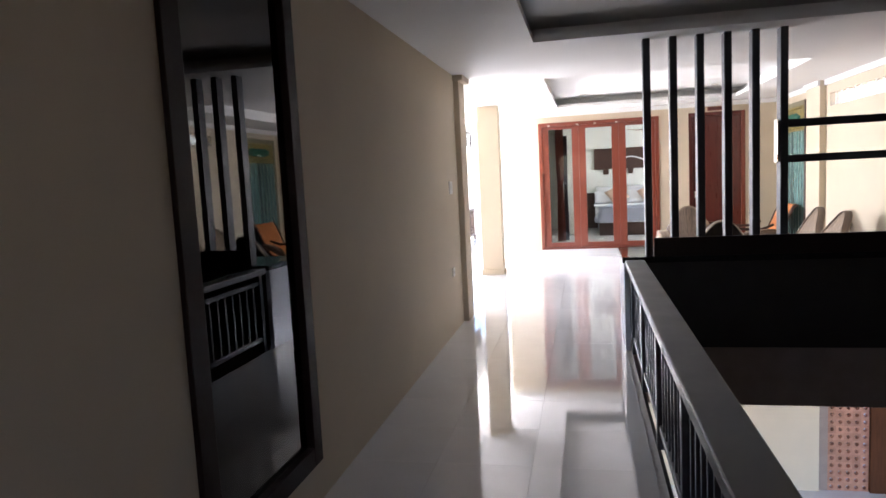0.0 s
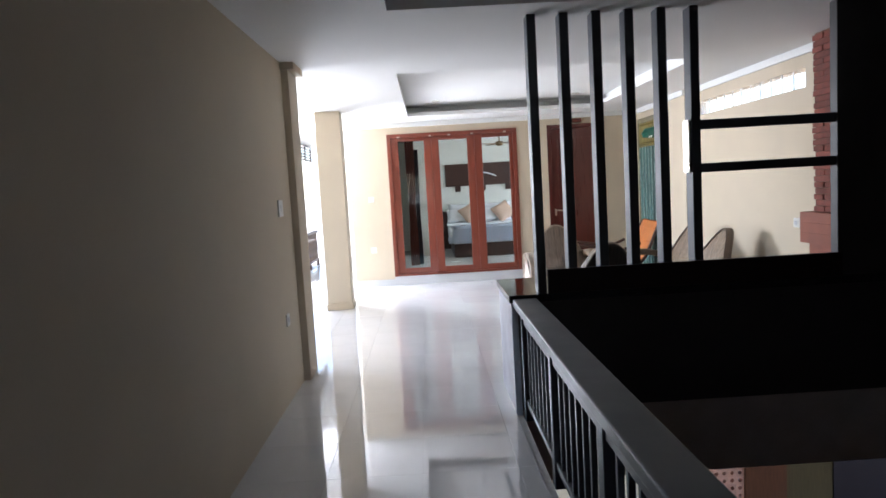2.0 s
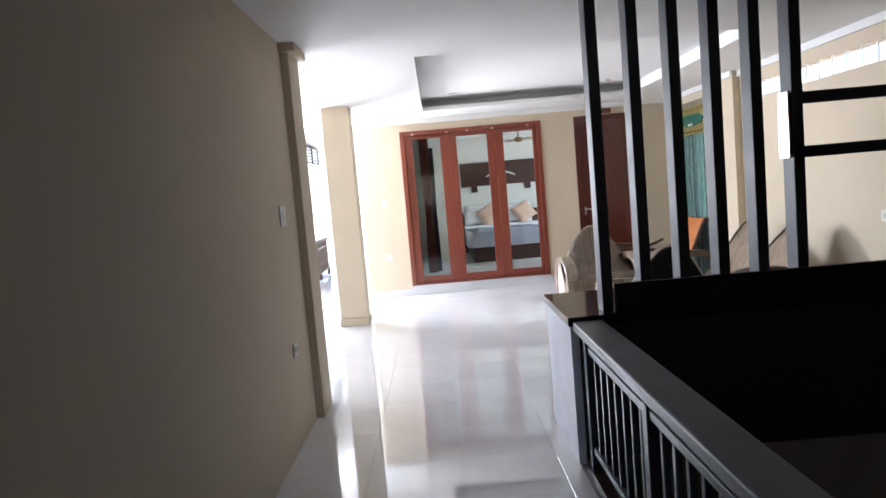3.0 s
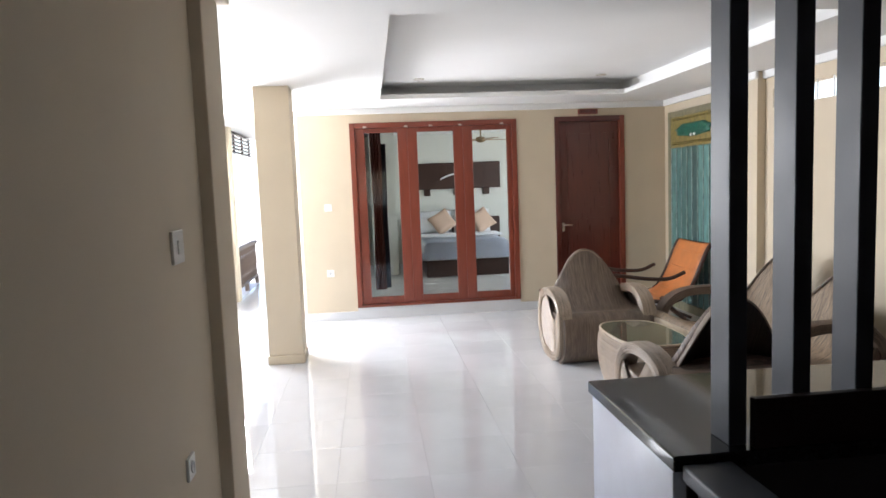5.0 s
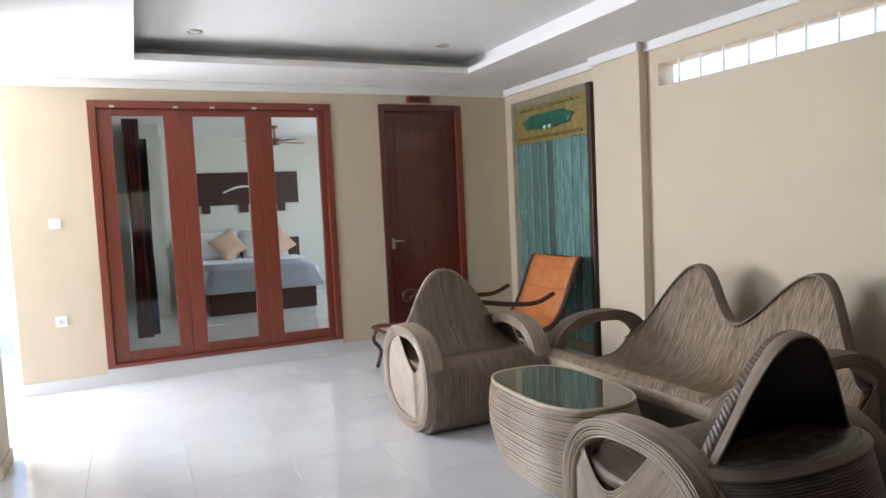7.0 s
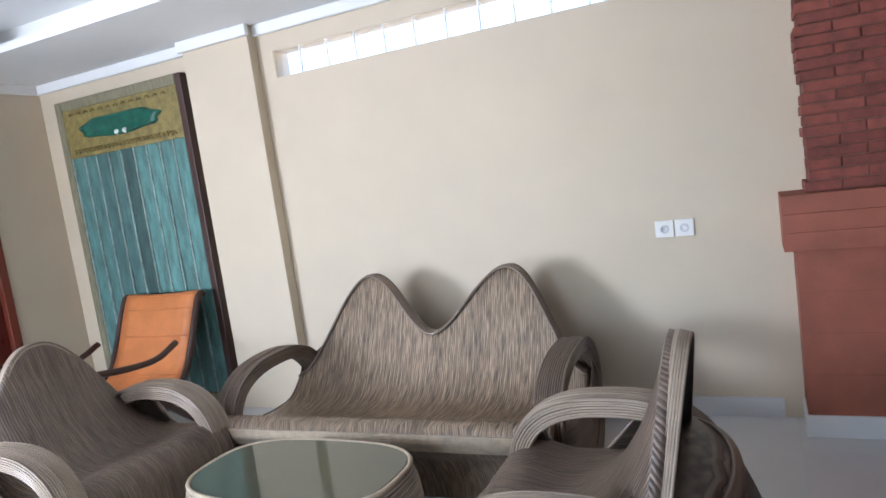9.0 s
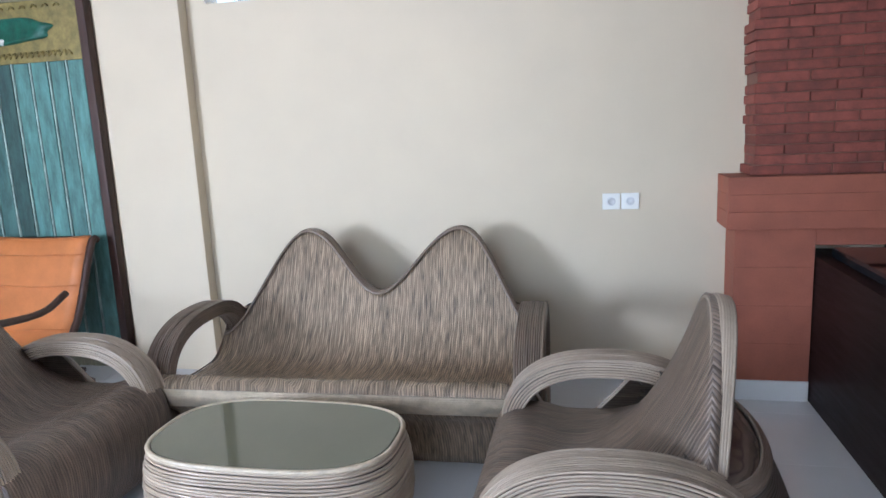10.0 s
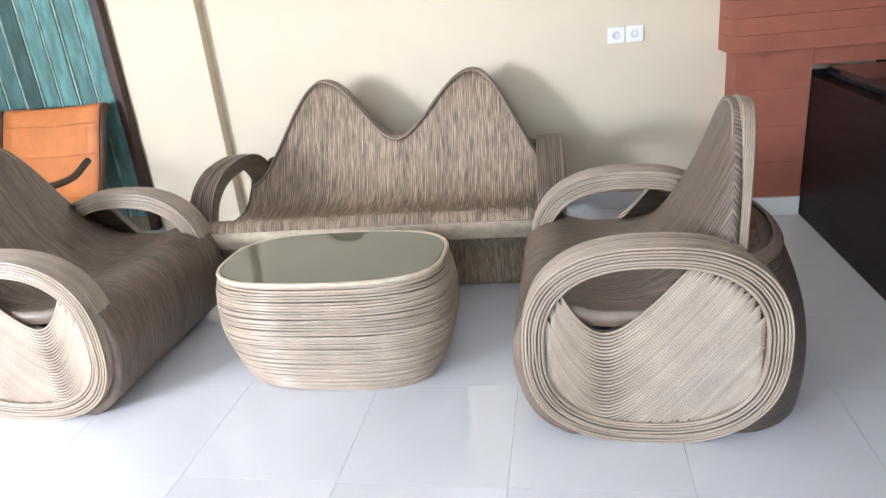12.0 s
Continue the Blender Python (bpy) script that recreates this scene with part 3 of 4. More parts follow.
def wood_door():
    d = tagged(thing("door_2", "closed dark mahogany door with a lever handle", "door", (2.85, FAR, SILL)), kind="structure")
    W, H = 0.867, 2.185
    box_part("jamb", (0, -0.02, 0), (0.055, 0.13, H), M_MAHOG, d)
    # lit right jamb: the light on it is painted as lighter red wood
    box_part("jamb", (W - 0.06, -0.02, 0), (W, 0.13, H), M_REDWOOD, d)
    box_part("lintel", (0.055, -0.02, H - 0.06), (W - 0.06, 0.13, H), M_MAHOG, d)
    leaf = box_part("leaf", (0.055, 0.03, 0.004), (W - 0.06, 0.07, H - 0.06), M_MAHOG, d, 0.003)
    bm = bmesh.new()
    for x0, z0, x1, z1 in ((0.16, 0.18, 0.70, 0.95), (0.16, 1.06, 0.70, 2.0)):
        for lo, hi in (((x0, 0.024, z0), (x1, 0.03, z0 + 0.02)), ((x0, 0.024, z1 - 0.02), (x1, 0.03, z1)), ((x0, 0.024, z0 + 0.02), (x0 + 0.02, 0.03, z1 - 0.02)), ((x1 - 0.02, 0.024, z0 + 0.02), (x1, 0.03, z1 - 0.02))):
            add_box(bm, lo, hi)
    part("moulding", bm, M_MAHOG, leaf)
    bm = bmesh.new()
    add_box(bm, (0.082, 0.020, 0.80), (0.112, 0.03, 0.905), 0.003)
    part("lock_plate", bm, M_BRASS, leaf, "steel lock plate")
    bm = bmesh.new()
    add_tube(bm, [(0.095, 0.02, 0.88), (0.095, -0.03, 0.88), (0.115, -0.035, 0.88), (0.19, -0.035, 0.877)], 0.009, 8)
    part("handle", bm, M_BRASS, leaf, "steel lever handle")
    return d


wood_door()
sg = thing("door_sign", "small red brown wooden sign above the door", "sign", (3.26, FAR - 0.001, 2.375))
box_part("board", (-0.12, -0.04, -0.03), (0.12, 0, 0.03), M_REDWOOD, sg, 0.006)
box_part("moulding", (-0.10, -0.046, -0.018), (0.10, -0.04, 0.018), M_MAHOG, sg, 0.002)


# ---- glass block strip ----
def glass_blocks():
    g = tagged(thing("window_2", "strip of clear glass blocks high in the wall", "window", (EAST, GB0, GBZ0)), kind="structure")
    bm = bmesh.new()
    add_box(bm, (0.003, 0.003, 0.002), (0.075, 0.1945, 0.160), 0.008)
    me = mesh_of("glass_block", bm, M_GLASSBLOCK)
    bm = bmesh.new()
    for k in range(1, 12):
        add_box(bm, (0.004, k * 0.1975 - 0.004, 0), (0.012, k * 0.1975 + 0.004, 0.162))
    part("joint", bm, M_WHITE, g, "white mortar joints")
    for k in range(12):
        o = new("glass_block", me)
        o.parent = g
        o.location = (0, k * 0.1975, 0)
        o.visible_shadow = False
    return g


glass_blocks()


# ---- downlights ----
def downlight(x, y, z):
    d = thing("downlight", "small round recessed ceiling downlight, unlit", "downlight", (x, y, z), group="ceiling downlights")
    bm = bmesh.new()
    lathe(bm, [(0.055, 0.0), (0.055, -0.008), (0.042, -0.010), (0.040, -0.001), (0, -0.001)], sides=20)
    part("ring", bm, M_BRASS, d)
    bm = bmesh.new()
    lathe(bm, [(0.036, -0.002), (0.030, -0.006), (0, -0.008)], sides=16)
    part("lens", bm, M_PLASTIC, d)


for x, y in ((1.16, 10.0), (3.08, 9.98), (1.16, 7.2), (3.08, 7.2)):
    downlight(x, y, CEIL + 0.17)


# ---- brick pier ----
def brick_pier():
    p = thing("brick_pier", "red brick pier with a smooth terracotta band and white base", "pier", (4.02, 5.625, 0))
    D, L, S = EAST - 4.02, 0.355, -0.685
    box_part("base", (-0.01, 0, -0.012), (D, L + 0.01, 0.10), M_WHITE, p, 0.003, "white painted base")
    U = 0.29
    box_part("core", (0.012, S, 1.11), (D, U - 0.012, CEIL), M_MORTAR, p, 0)
    n = 4
    h = (0.86 - 0.10) / n
    for k in range(n):
        box_part("slab", (0.0, 0.0, 0.10 + k * h), (D, L, 0.10 + (k + 1) * h - 0.0006), M_TERRA, p, 0.0015)
    box_part("lintel", (0.004, S, 0.775), (D, -0.001, 0.86), M_TERRA, p, 0.003)
    for k in range(3):
        box_part("band", (-0.05, S, 0.862 + k * 0.082), (D, L + 0.045, 0.862 + (k + 1) * 0.082 - 0.0006), M_TERRA, p, 0.002)
    rnd = random.Random(5)
    row, z = 0, 1.112
    while z < CEIL - 0.03:
        edges = [S]
        e = S + (0.11 if row % 2 else 0.21)
        while e < U - 0.04:
            edges.append(e)
            e += 0.21
        edges.append(U)
        for a, b in zip(edges, edges[1:]):
            j = rnd.uniform(-0.006, 0.008)
            box_part("brick", (j, a + 0.002, z), (D, b - 0.002 + (0.0 if b < U else rnd.uniform(-0.012, 0.012)), min(z + 0.042, CEIL)), M_BRICK, p, 0.004)
        z += 0.047
        row += 1
    return p


brick_pier()


# ---- painted door panel leaning on the wall ----
def painted_panel():
    d = thing("painted_door_panel", "weathered turquoise plank door panel with a carved green and ochre crest", "door panel", (4.235, 9.49, 0), 0)
    L, H = 1.27, 2.31
    x0 = -0.07
    box_part("back_board", (x0 + 0.03, 0.02, 0.0), (-0.01, L - 0.02, H - 0.02), M_TURQDK, d, 0)
    for lo, hi, m in (((x0, 0, 0), (-0.005, 0.055, H), M_DARKWOOD), ((x0, L - 0.07, 0), (-0.005, L, H), M_KHAKI), ((x0, 0.055, H - 0.07), (-0.005, L - 0.07, H), M_KHAKI), ((x0, 0.055, 0), (-0.005, L - 0.07, 0.1), M_KHAKI)):
        box_part("frame_rail", lo, hi, m, d, 0.006)
    n = 9
    w0 = (L - 0.125) / n
    for k in range(n):
        a = 0.055 + k * w0
        box_part("plank", (x0 + 0.012 + 0.003 * (k % 2), a + 0.010, 0.1), (x0 + 0.03, a + w0 - 0.006, 1.89), M_TURQ, d, 0.004)
        box_part("batten", (x0 + 0.002, a + w0 - 0.018, 0.1), (x0 + 0.016, a + w0 - 0.006, 1.89), M_TURQPALE, d, 0.002)
    crest = box_part("crest", (x0 + 0.004, 0.055, 1.89), (x0 + 0.028, L - 0.07, H - 0.07), M_OCHRE, d, 0.004, "ochre carved crest board")
    bm = bmesh.new()
    pts = []
    for k in range(40):
        a = k * math.tau / 40
        r = 1 + 0.06 * math.sin(7 * a)
        pts.append((0, 0.40 * r * (abs(math.cos(a)) ** 0.7) * math.copysign(1, math.cos(a)), 0.075 * r * math.sin(a)))
    add_grid(bm, [[(x0 + 0.004 - h, L / 2 + y * s, 2.075 + z * s) for _, y, z in pts] for s, h in ((1.0, 0.0), (0.97, 0.02), (0.8, 0.024), (0.7, 0.012), (0.0, 0.012))], close_u=True)
    part("cartouche", bm, M_GREEN, crest, "carved green cartouche")
    bm = bmesh.new()
    for k in range(26):
        y = 0.14 + (L - 0.3) * k / 25
        add_tube(bm, [(x0 + 0.002, y - 0.025, 1.92), (x0 - 0.006, y - 0.01, 1.945), (x0 - 0.006, y + 0.01, 1.925), (x0 + 0.002, y + 0.02, 1.95)], 0.006, 5)
        if k % 2:
            add_tube(bm, [(x0 + 0.002, y - 0.02, 2.20), (x0 - 0.006, y, 2.215), (x0 + 0.002, y + 0.02, 2.20)], 0.006, 5)
    part("scroll_carving", bm, M_OCHRE, crest)
    for y in (L / 2 - 0.06, L / 2 + 0.02):
        bm = bmesh.new()
        lathe(bm, [(0, 0.02), (0.015, 0.014), (0.02, 0)], sides=10)
        bmesh.ops.rotate(bm, verts=bm.verts, matrix=Euler((0, radians(-90), 0)).to_matrix())
        bmesh.ops.translate(bm, verts=bm.verts, vec=(x0 - 0.012, y, 2.015))
        part("boss", bm, M_PLASTIC, crest, "small pale boss")
    return d


painted_panel()


# ---- rattan seats ----
def smooth_curve(ctrl, n=90):
    pts = []
    P = [Vector(c) for c in ctrl]
    P = [2 * P[0] - P[1]] + P + [2 * P[-1] - P[-2]]
    m = len(P) - 3
    for i in range(n + 1):
        u = i / n * m
        k = min(int(u), m - 1)
        t = u - k
        a, b, c, d = P[k:k + 4]
        pts.append(0.5 * ((2 * b) + (c - a) * t + (2 * a - 5 * b + 4 * c - d) * t * t + (3 * b - a - 3 * c + d) * t ** 3))
    return pts


def superellipse(cy, cz, ay, az, n, k, total):
    a = k * math.tau / total
    c, s = math.cos(a), math.sin(a)
    y = cy + ay * math.copysign(abs(c) ** (2 / n), c)
    z = cz + az * math.copysign(abs(s) ** (2 / n), s)
    return y, z


def rattan_seat(name, label, category, at, rz, hw, profile, top, ring, seat_side, bulge, rear, group="", meet=-0.165, upright=None, thick=0.028):
    """Moulded rattan seat facing +y: a shell over the front, seat and back, a looped arm at each side, woven side panels and a rounded rear."""
    s = thing(name, label, category, at, rz, group)
    curve = smooth_curve(profile)
    sw = hw - 0.03
    # shell
    cols = []
    NU, NV = 48 if hw < 0.6 else 72, 34
    for i in range(NU + 1):
        u = -1 + 2 * i / NU
        zt = top(u)
        pts = []
        for a, b in zip(curve, curve[1:]):
            pts.append(a)
            if a.x < 0 and b.y >= zt:
                f = (zt - a.y) / max(1e-6, b.y - a.y)
                pts.append(a + f * (b - a))
                break
        acc = [0.0]
        for a, b in zip(pts, pts[1:]):
            acc.append(acc[-1] + (b - a).length)
        col = []
        k = 0
        for j in range(NV + 1):
            d = acc[-1] * j / NV
            while k < len(acc) - 2 and acc[k + 1] < d:
                k += 1
            f = (d - acc[k]) / max(1e-9, acc[k + 1] - acc[k])
            p = pts[k] + f * (pts[k + 1] - pts[k])
            g = min(1, max(0, (p.y - 0.36) / 0.25)) if p.x < 0.05 else 0.0
            col.append((u * sw, p.x - bulge * (1 - u * u) * g, p.y))
        if upright is not None:
            # the back's side edges stand nearly straight below its peak
            goal = upright[0] + (upright[1] - upright[0]) * (zt - 0.4) / 0.5
            pull = min(0.0, goal - col[-1][1])
            soft_pull = []
            for x, y, z in col:
                w_ = min(1.0, max(0.0, (0.16 - y) / max(0.05, 0.16 - col[-1][1])))
                soft_pull.append((x, y + pull * w_ * w_ * (3 - 2 * w_), z))
            col = soft_pull
        cols.append(col)
    bm = bmesh.new()
    add_grid(bm, cols)
    bmesh.ops.recalc_face_normals(bm, faces=bm.faces)
    bmesh.ops.solidify(bm, geom=bm.faces[:], thickness=thick)
    proud = max(v.co.y for v in bm.verts) - max(q.x for q in curve) + 0.002
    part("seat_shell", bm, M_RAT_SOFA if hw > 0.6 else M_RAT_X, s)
    bm = bmesh.new()
    edge = [Vector(c[-1]) for c in cols]
    lead = max(0.0, proud - 0.004)
    strands = 6 if thick < 0.03 else 9
    for q in range(strands):
        o = -0.024 + (0.036 + lead) * q / 5 if thick < 0.03 else -0.01 + (thick + 0.008) * q / (strands - 1)
        add_tube(bm, [p + Vector((0, o, 0.006 - abs(q - (strands - 1) / 2) * 0.0018)) for p in edge], 0.0072 if thick < 0.03 else 0.0062, 6)
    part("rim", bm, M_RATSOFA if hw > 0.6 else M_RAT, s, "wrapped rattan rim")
    # dark sheet added behind the back, its shade painted into the colour
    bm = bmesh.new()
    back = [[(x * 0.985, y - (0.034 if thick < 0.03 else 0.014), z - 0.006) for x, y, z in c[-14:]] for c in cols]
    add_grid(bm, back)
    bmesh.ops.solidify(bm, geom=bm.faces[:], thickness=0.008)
    part("shaded_back", bm, M_RATBACK, s, "rear side of the back, coloured dark as in shade")
    proud = proud if hw > 0.6 else 0.002
    # sofa arms take the darker cane: their shade is put into the colour
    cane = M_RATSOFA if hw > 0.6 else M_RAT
    bm = bmesh.new()
    fe = max(range(len(curve)), key=lambda q: curve[q].x if curve[q].y > 0.3 else -9)
    for o in (range(-7, 4) if hw > 0.6 else range(3)):
        q = curve[max(0, min(len(curve) - 1, fe + o))]
        add_tube(bm, [(-sw, q.x + proud, q.y), (0, q.x + proud, q.y), (sw, q.x + proud, q.y)], 0.0068, 6)
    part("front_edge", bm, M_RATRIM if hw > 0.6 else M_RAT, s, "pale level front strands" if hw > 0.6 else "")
    # looped arms
    cy, cz, ay, az, en = ring
    T = 72
    for sgn in (-1, 1):
        bm = bmesh.new()
        sect = [(-0.055, 0.0), (-0.04, 0.01), (0.0, 0.012), (0.04, 0.01), (0.048, 0.0), (0.048, -0.03), (0.035, -0.045), (-0.04, -0.045), (-0.055, -0.03)]
        rows = []
        for k in range(T):
            row = []
            for dx, dr in sect:
                y, z = superellipse(cy, cz, ay + dr - 0.01, az + dr - 0.01, en, k, T)
                row.append((sgn * (hw - 0.05) - dx * sgn * -1, y, max(0.0, z)))
            rows.append(row)
        rows.append(rows[0])
        add_grid(bm, rows, close_u=True)
        bmesh.ops.remove_doubles(bm, verts=bm.verts, dist=1e-5)
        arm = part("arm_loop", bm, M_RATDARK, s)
        bm = bmesh.new()
        rx_ = Vector((1, 0, 0))
        wav = random.Random(7)

        def strand(x, dr, rad):
            ph, am = wav.uniform(0, 6.28), wav.uniform(0.0004, 0.0014)
            add_tube(bm, [(sgn * (x + am * math.sin(k * 0.35 + ph)), *superellipse(cy, cz, ay + dr + am * math.cos(k * 0.21 + ph), az + dr + am * math.cos(k * 0.21 + ph), en, k, T)) for k in range(T)], rad, 5, True, None, rx_)

        for q in range(7):
            strand(hw + 0.004 - 0.0011 * abs(q - 3.5) ** 1.3, -0.053 + q * 0.0092, 0.0041)
            strand(hw - 0.107, -0.053 + q * 0.0092, 0.0043)
        for q in range(12):
            strand(hw - 0.005 - q * 0.0091, 0.005 - 0.0009 * abs(q - 5.5), 0.0043)
            strand(hw - 0.006 - q * 0.0089, -0.056, 0.0043)
        bmesh.ops.translate(bm, verts=[v for v in bm.verts if v.co.z < 0], vec=(0, 0, 0.002))
        tagged(part("weave", bm, cane, arm), kind="stuff")
        # woven side panel under the seat's line
        bm = bmesh.new()
        inner = (ay - 0.05, az - 0.05)

        def inside(y, z):
            return abs((y - cy) / inner[0]) ** en + abs((z - cz) / inner[1]) ** en <= 1

        N = int((seat_side(cy) + 0.12) / 0.0115) + 60
        for q in range(N):
            run = []
            for k in range(42):
                y = cy + inner[0] * (1 - 2 * k / 40)
                z = seat_side(y) - q * 0.0115
                if k < 41 and inside(y, z):
                    run.append((sgn * (hw - 0.014), y, z))
                    continue
                if len(run) > 2:
                    add_tube(bm, run, 0.0043, 5)
                run = []
        tagged(part("side_panel", bm, cane, s), kind="stuff")
        bm = bmesh.new()
        rows = []
        for k in range(41):
            y = cy + inner[0] * (1 - 2 * k / 40) * 0.995
            hz = inner[1] * max(0.0, 1 - abs((y - cy) / inner[0]) ** en) ** (1 / en)
            rows.append([(sgn * (hw - 0.042), y, cz - hz), (sgn * (hw - 0.042), y, max(cz - hz, min(cz + hz, seat_side(y) - 0.002)))])
        add_grid(bm, rows)
        bmesh.ops.solidify(bm, geom=bm.faces[:], thickness=0.012)
        part("panel_backing", bm, M_RAT_Z, s)
    # rear body
    ry, rb, rh = rear
    bm = bmesh.new()
    rows = []
    for j in range(13):
        z = rh * j / 12
        f = (1 - (0.5 if hw > 0.6 else 0.36) * (z / rh) ** 2.2) * (1 - 0.08 * (1 - z / rh) ** 4)
        rows.append([(hw * 0.9 * math.sin(a), ry - rb * f * max(0, math.cos(a)) ** 0.75, z) for a in [radians(-90 + 180 * k / 36) for k in range(37)]])
    for f, dz in ((0.12, 0.018), (0.3, 0.03), (0.6, 0.035), (1.0, 0.06)):
        rows.append([(x * (1 - 0.14 * f), y + (meet - y) * f, rh + dz) for x, y, _ in rows[12]])
    add_grid(bm, rows)
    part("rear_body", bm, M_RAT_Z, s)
    # rear rim in the darker cane, with the shade there in its colour
    bm = bmesh.new()
    for q in range(5):
        add_tube(bm, [(x * (1 - 0.018 * q), ry + (y - ry) * (1 - 0.018 * q), rh + 0.006 + 0.004 * q) for x, y, _ in rows[12]], 0.0065, 6)
    part("rear_rim", bm, M_RATSOFA, s)
    return s


def chair_top(u):
    return 0.47 + 0.445 * (0.5 + 0.5 * math.cos(math.pi * min(1, abs(u) ** 1.15))) ** 0.85


CHAIR_PROFILE = [(0.17, 0.02), (0.285, 0.085), (0.335, 0.18), (0.35, 0.29), (0.325, 0.375), (0.25, 0.395), (0.14, 0.37), (0.04, 0.385), (-0.06, 0.48), (-0.13, 0.62), (-0.19, 0.76), (-0.235, 0.90), (-0.26, 1.02)]
CHAIR_RING = (0.0, 0.308, 0.36, 0.308, 2.5)


def chair_side(y):
    d = abs(y - 0.13)
    return 0.355 + (8.5 * d * d if y > 0.13 else 1.45 * d * d / (d + 0.15))



chair = rattan_seat("rattan_armchair", "grey brown woven rattan armchair with looped arms and a peaked back", "armchair", (2.495, 6.61, 0), 0, 0.42, CHAIR_PROFILE, chair_top, CHAIR_RING, chair_side, 0.035, (-0.18, 0.35, 0.53), "rattan armchairs at the low table", upright=(-0.22, -0.30), thick=0.045)
copy_thing(chair, pose(2.55, 8.75, 0, 0, 0, 180))


def sofa_top(u):
    a = abs(u)
    peak = 0.5
    if a < peak:
        return 0.59 + 0.305 * (0.5 - 0.5 * math.cos(math.pi * a / peak)) ** 0.9
    return 0.40 + 0.495 * (0.5 + 0.5 * math.cos(math.pi * min(1, (a - peak) / 0.5))) ** 0.9


SOFA_PROFILE = [(0.14, 0.005), (0.17, 0.12), (0.23, 0.23), (0.33, 0.31), (0.365, 0.355), (0.352, 0.392), (0.312, 0.392), (0.2, 0.33), (0.05, 0.28), (-0.1, 0.265), (-0.24, 0.29), (-0.345, 0.40), (-0.43, 0.56), (-0.50, 0.72), (-0.57, 0.87), (-0.61, 1.0)]
sofa_side = lambda y: min(0.56, 0.295 + 0.62 * max(0, y + 0.08) ** 2 + 3.2 * max(0, -y - 0.16) ** 2)
rattan_seat("rattan_sofa", "grey brown woven rattan two-seat sofa with twin peaked back", "sofa", (3.37, 7.69, 0), 91.5, 0.84, SOFA_PROFILE, sofa_top, (-0.06, 0.305, 0.40, 0.305, 2.5), sofa_side, 0.0, (-0.42, 0.22, 0.50), "", -0.47)


# ---- rattan table ----
def rattan_table():
    t = thing("rattan_table", "barrel shaped woven rattan coffee table with a glass top", "coffee table", (2.545, 7.68, 0))
    ax, ay, n, H, T = 0.245, 0.41, 3.0, 0.425, 72

    def ringpts(f, z):
        return [(*superellipse(0, 0, ax * f, ay * f, n, k, T), z) for k in range(T)]

    def bulge(z):
        return 0.80 + 0.27 * math.sin(math.pi * (0.06 + 0.68 * z / H)) ** 0.8

    bm = bmesh.new()
    rows = [ringpts(bulge(z) - 0.02, z) for z in [H * k / 16 for k in range(17)]] + [ringpts(0.5, H), ringpts(0.01, H)]
    add_grid(bm, rows, close_u=True)
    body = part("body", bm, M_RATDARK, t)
    bm = bmesh.new()
    rnd = random.Random(2)
    N = 40
    for k in range(N):
        z = 0.007 + (H - 0.012) * k / (N - 1)
        f = bulge(z) + rnd.uniform(-0.005, 0.005)
        ph = rnd.uniform(0, 6.28)
        add_tube(bm, [(x, y, zz + 0.0016 * math.sin(3 * q * math.tau / T + ph)) for q, (x, y, zz) in enumerate(ringpts(f, z))], 0.0052, 5, True)
    tagged(part("weave", bm, M_RAT, body), kind="stuff")
    bm = bmesh.new()
    add_tube(bm, ringpts(bulge(H) + 0.0, H + 0.006), 0.009, 6, True)
    part("rim", bm, M_RATRIM, t, "pale rattan rim")
    bm = bmesh.new()
    rows = [ringpts(0.0, H + 0.001), ringpts(bulge(H) - 0.03, H + 0.001), ringpts(bulge(H) - 0.025, H + 0.004), ringpts(bulge(H) - 0.025, H + 0.009), ringpts(bulge(H) - 0.03, H + 0.012), ringpts(0.5, H + 0.012), ringpts(0.001, H + 0.012)]
    add_grid(bm, rows, close_u=True, smooth=False)
    part("glass_top", bm, M_TABLEGLASS, t, "dark green tinted glass top")
    return t


rattan_table()


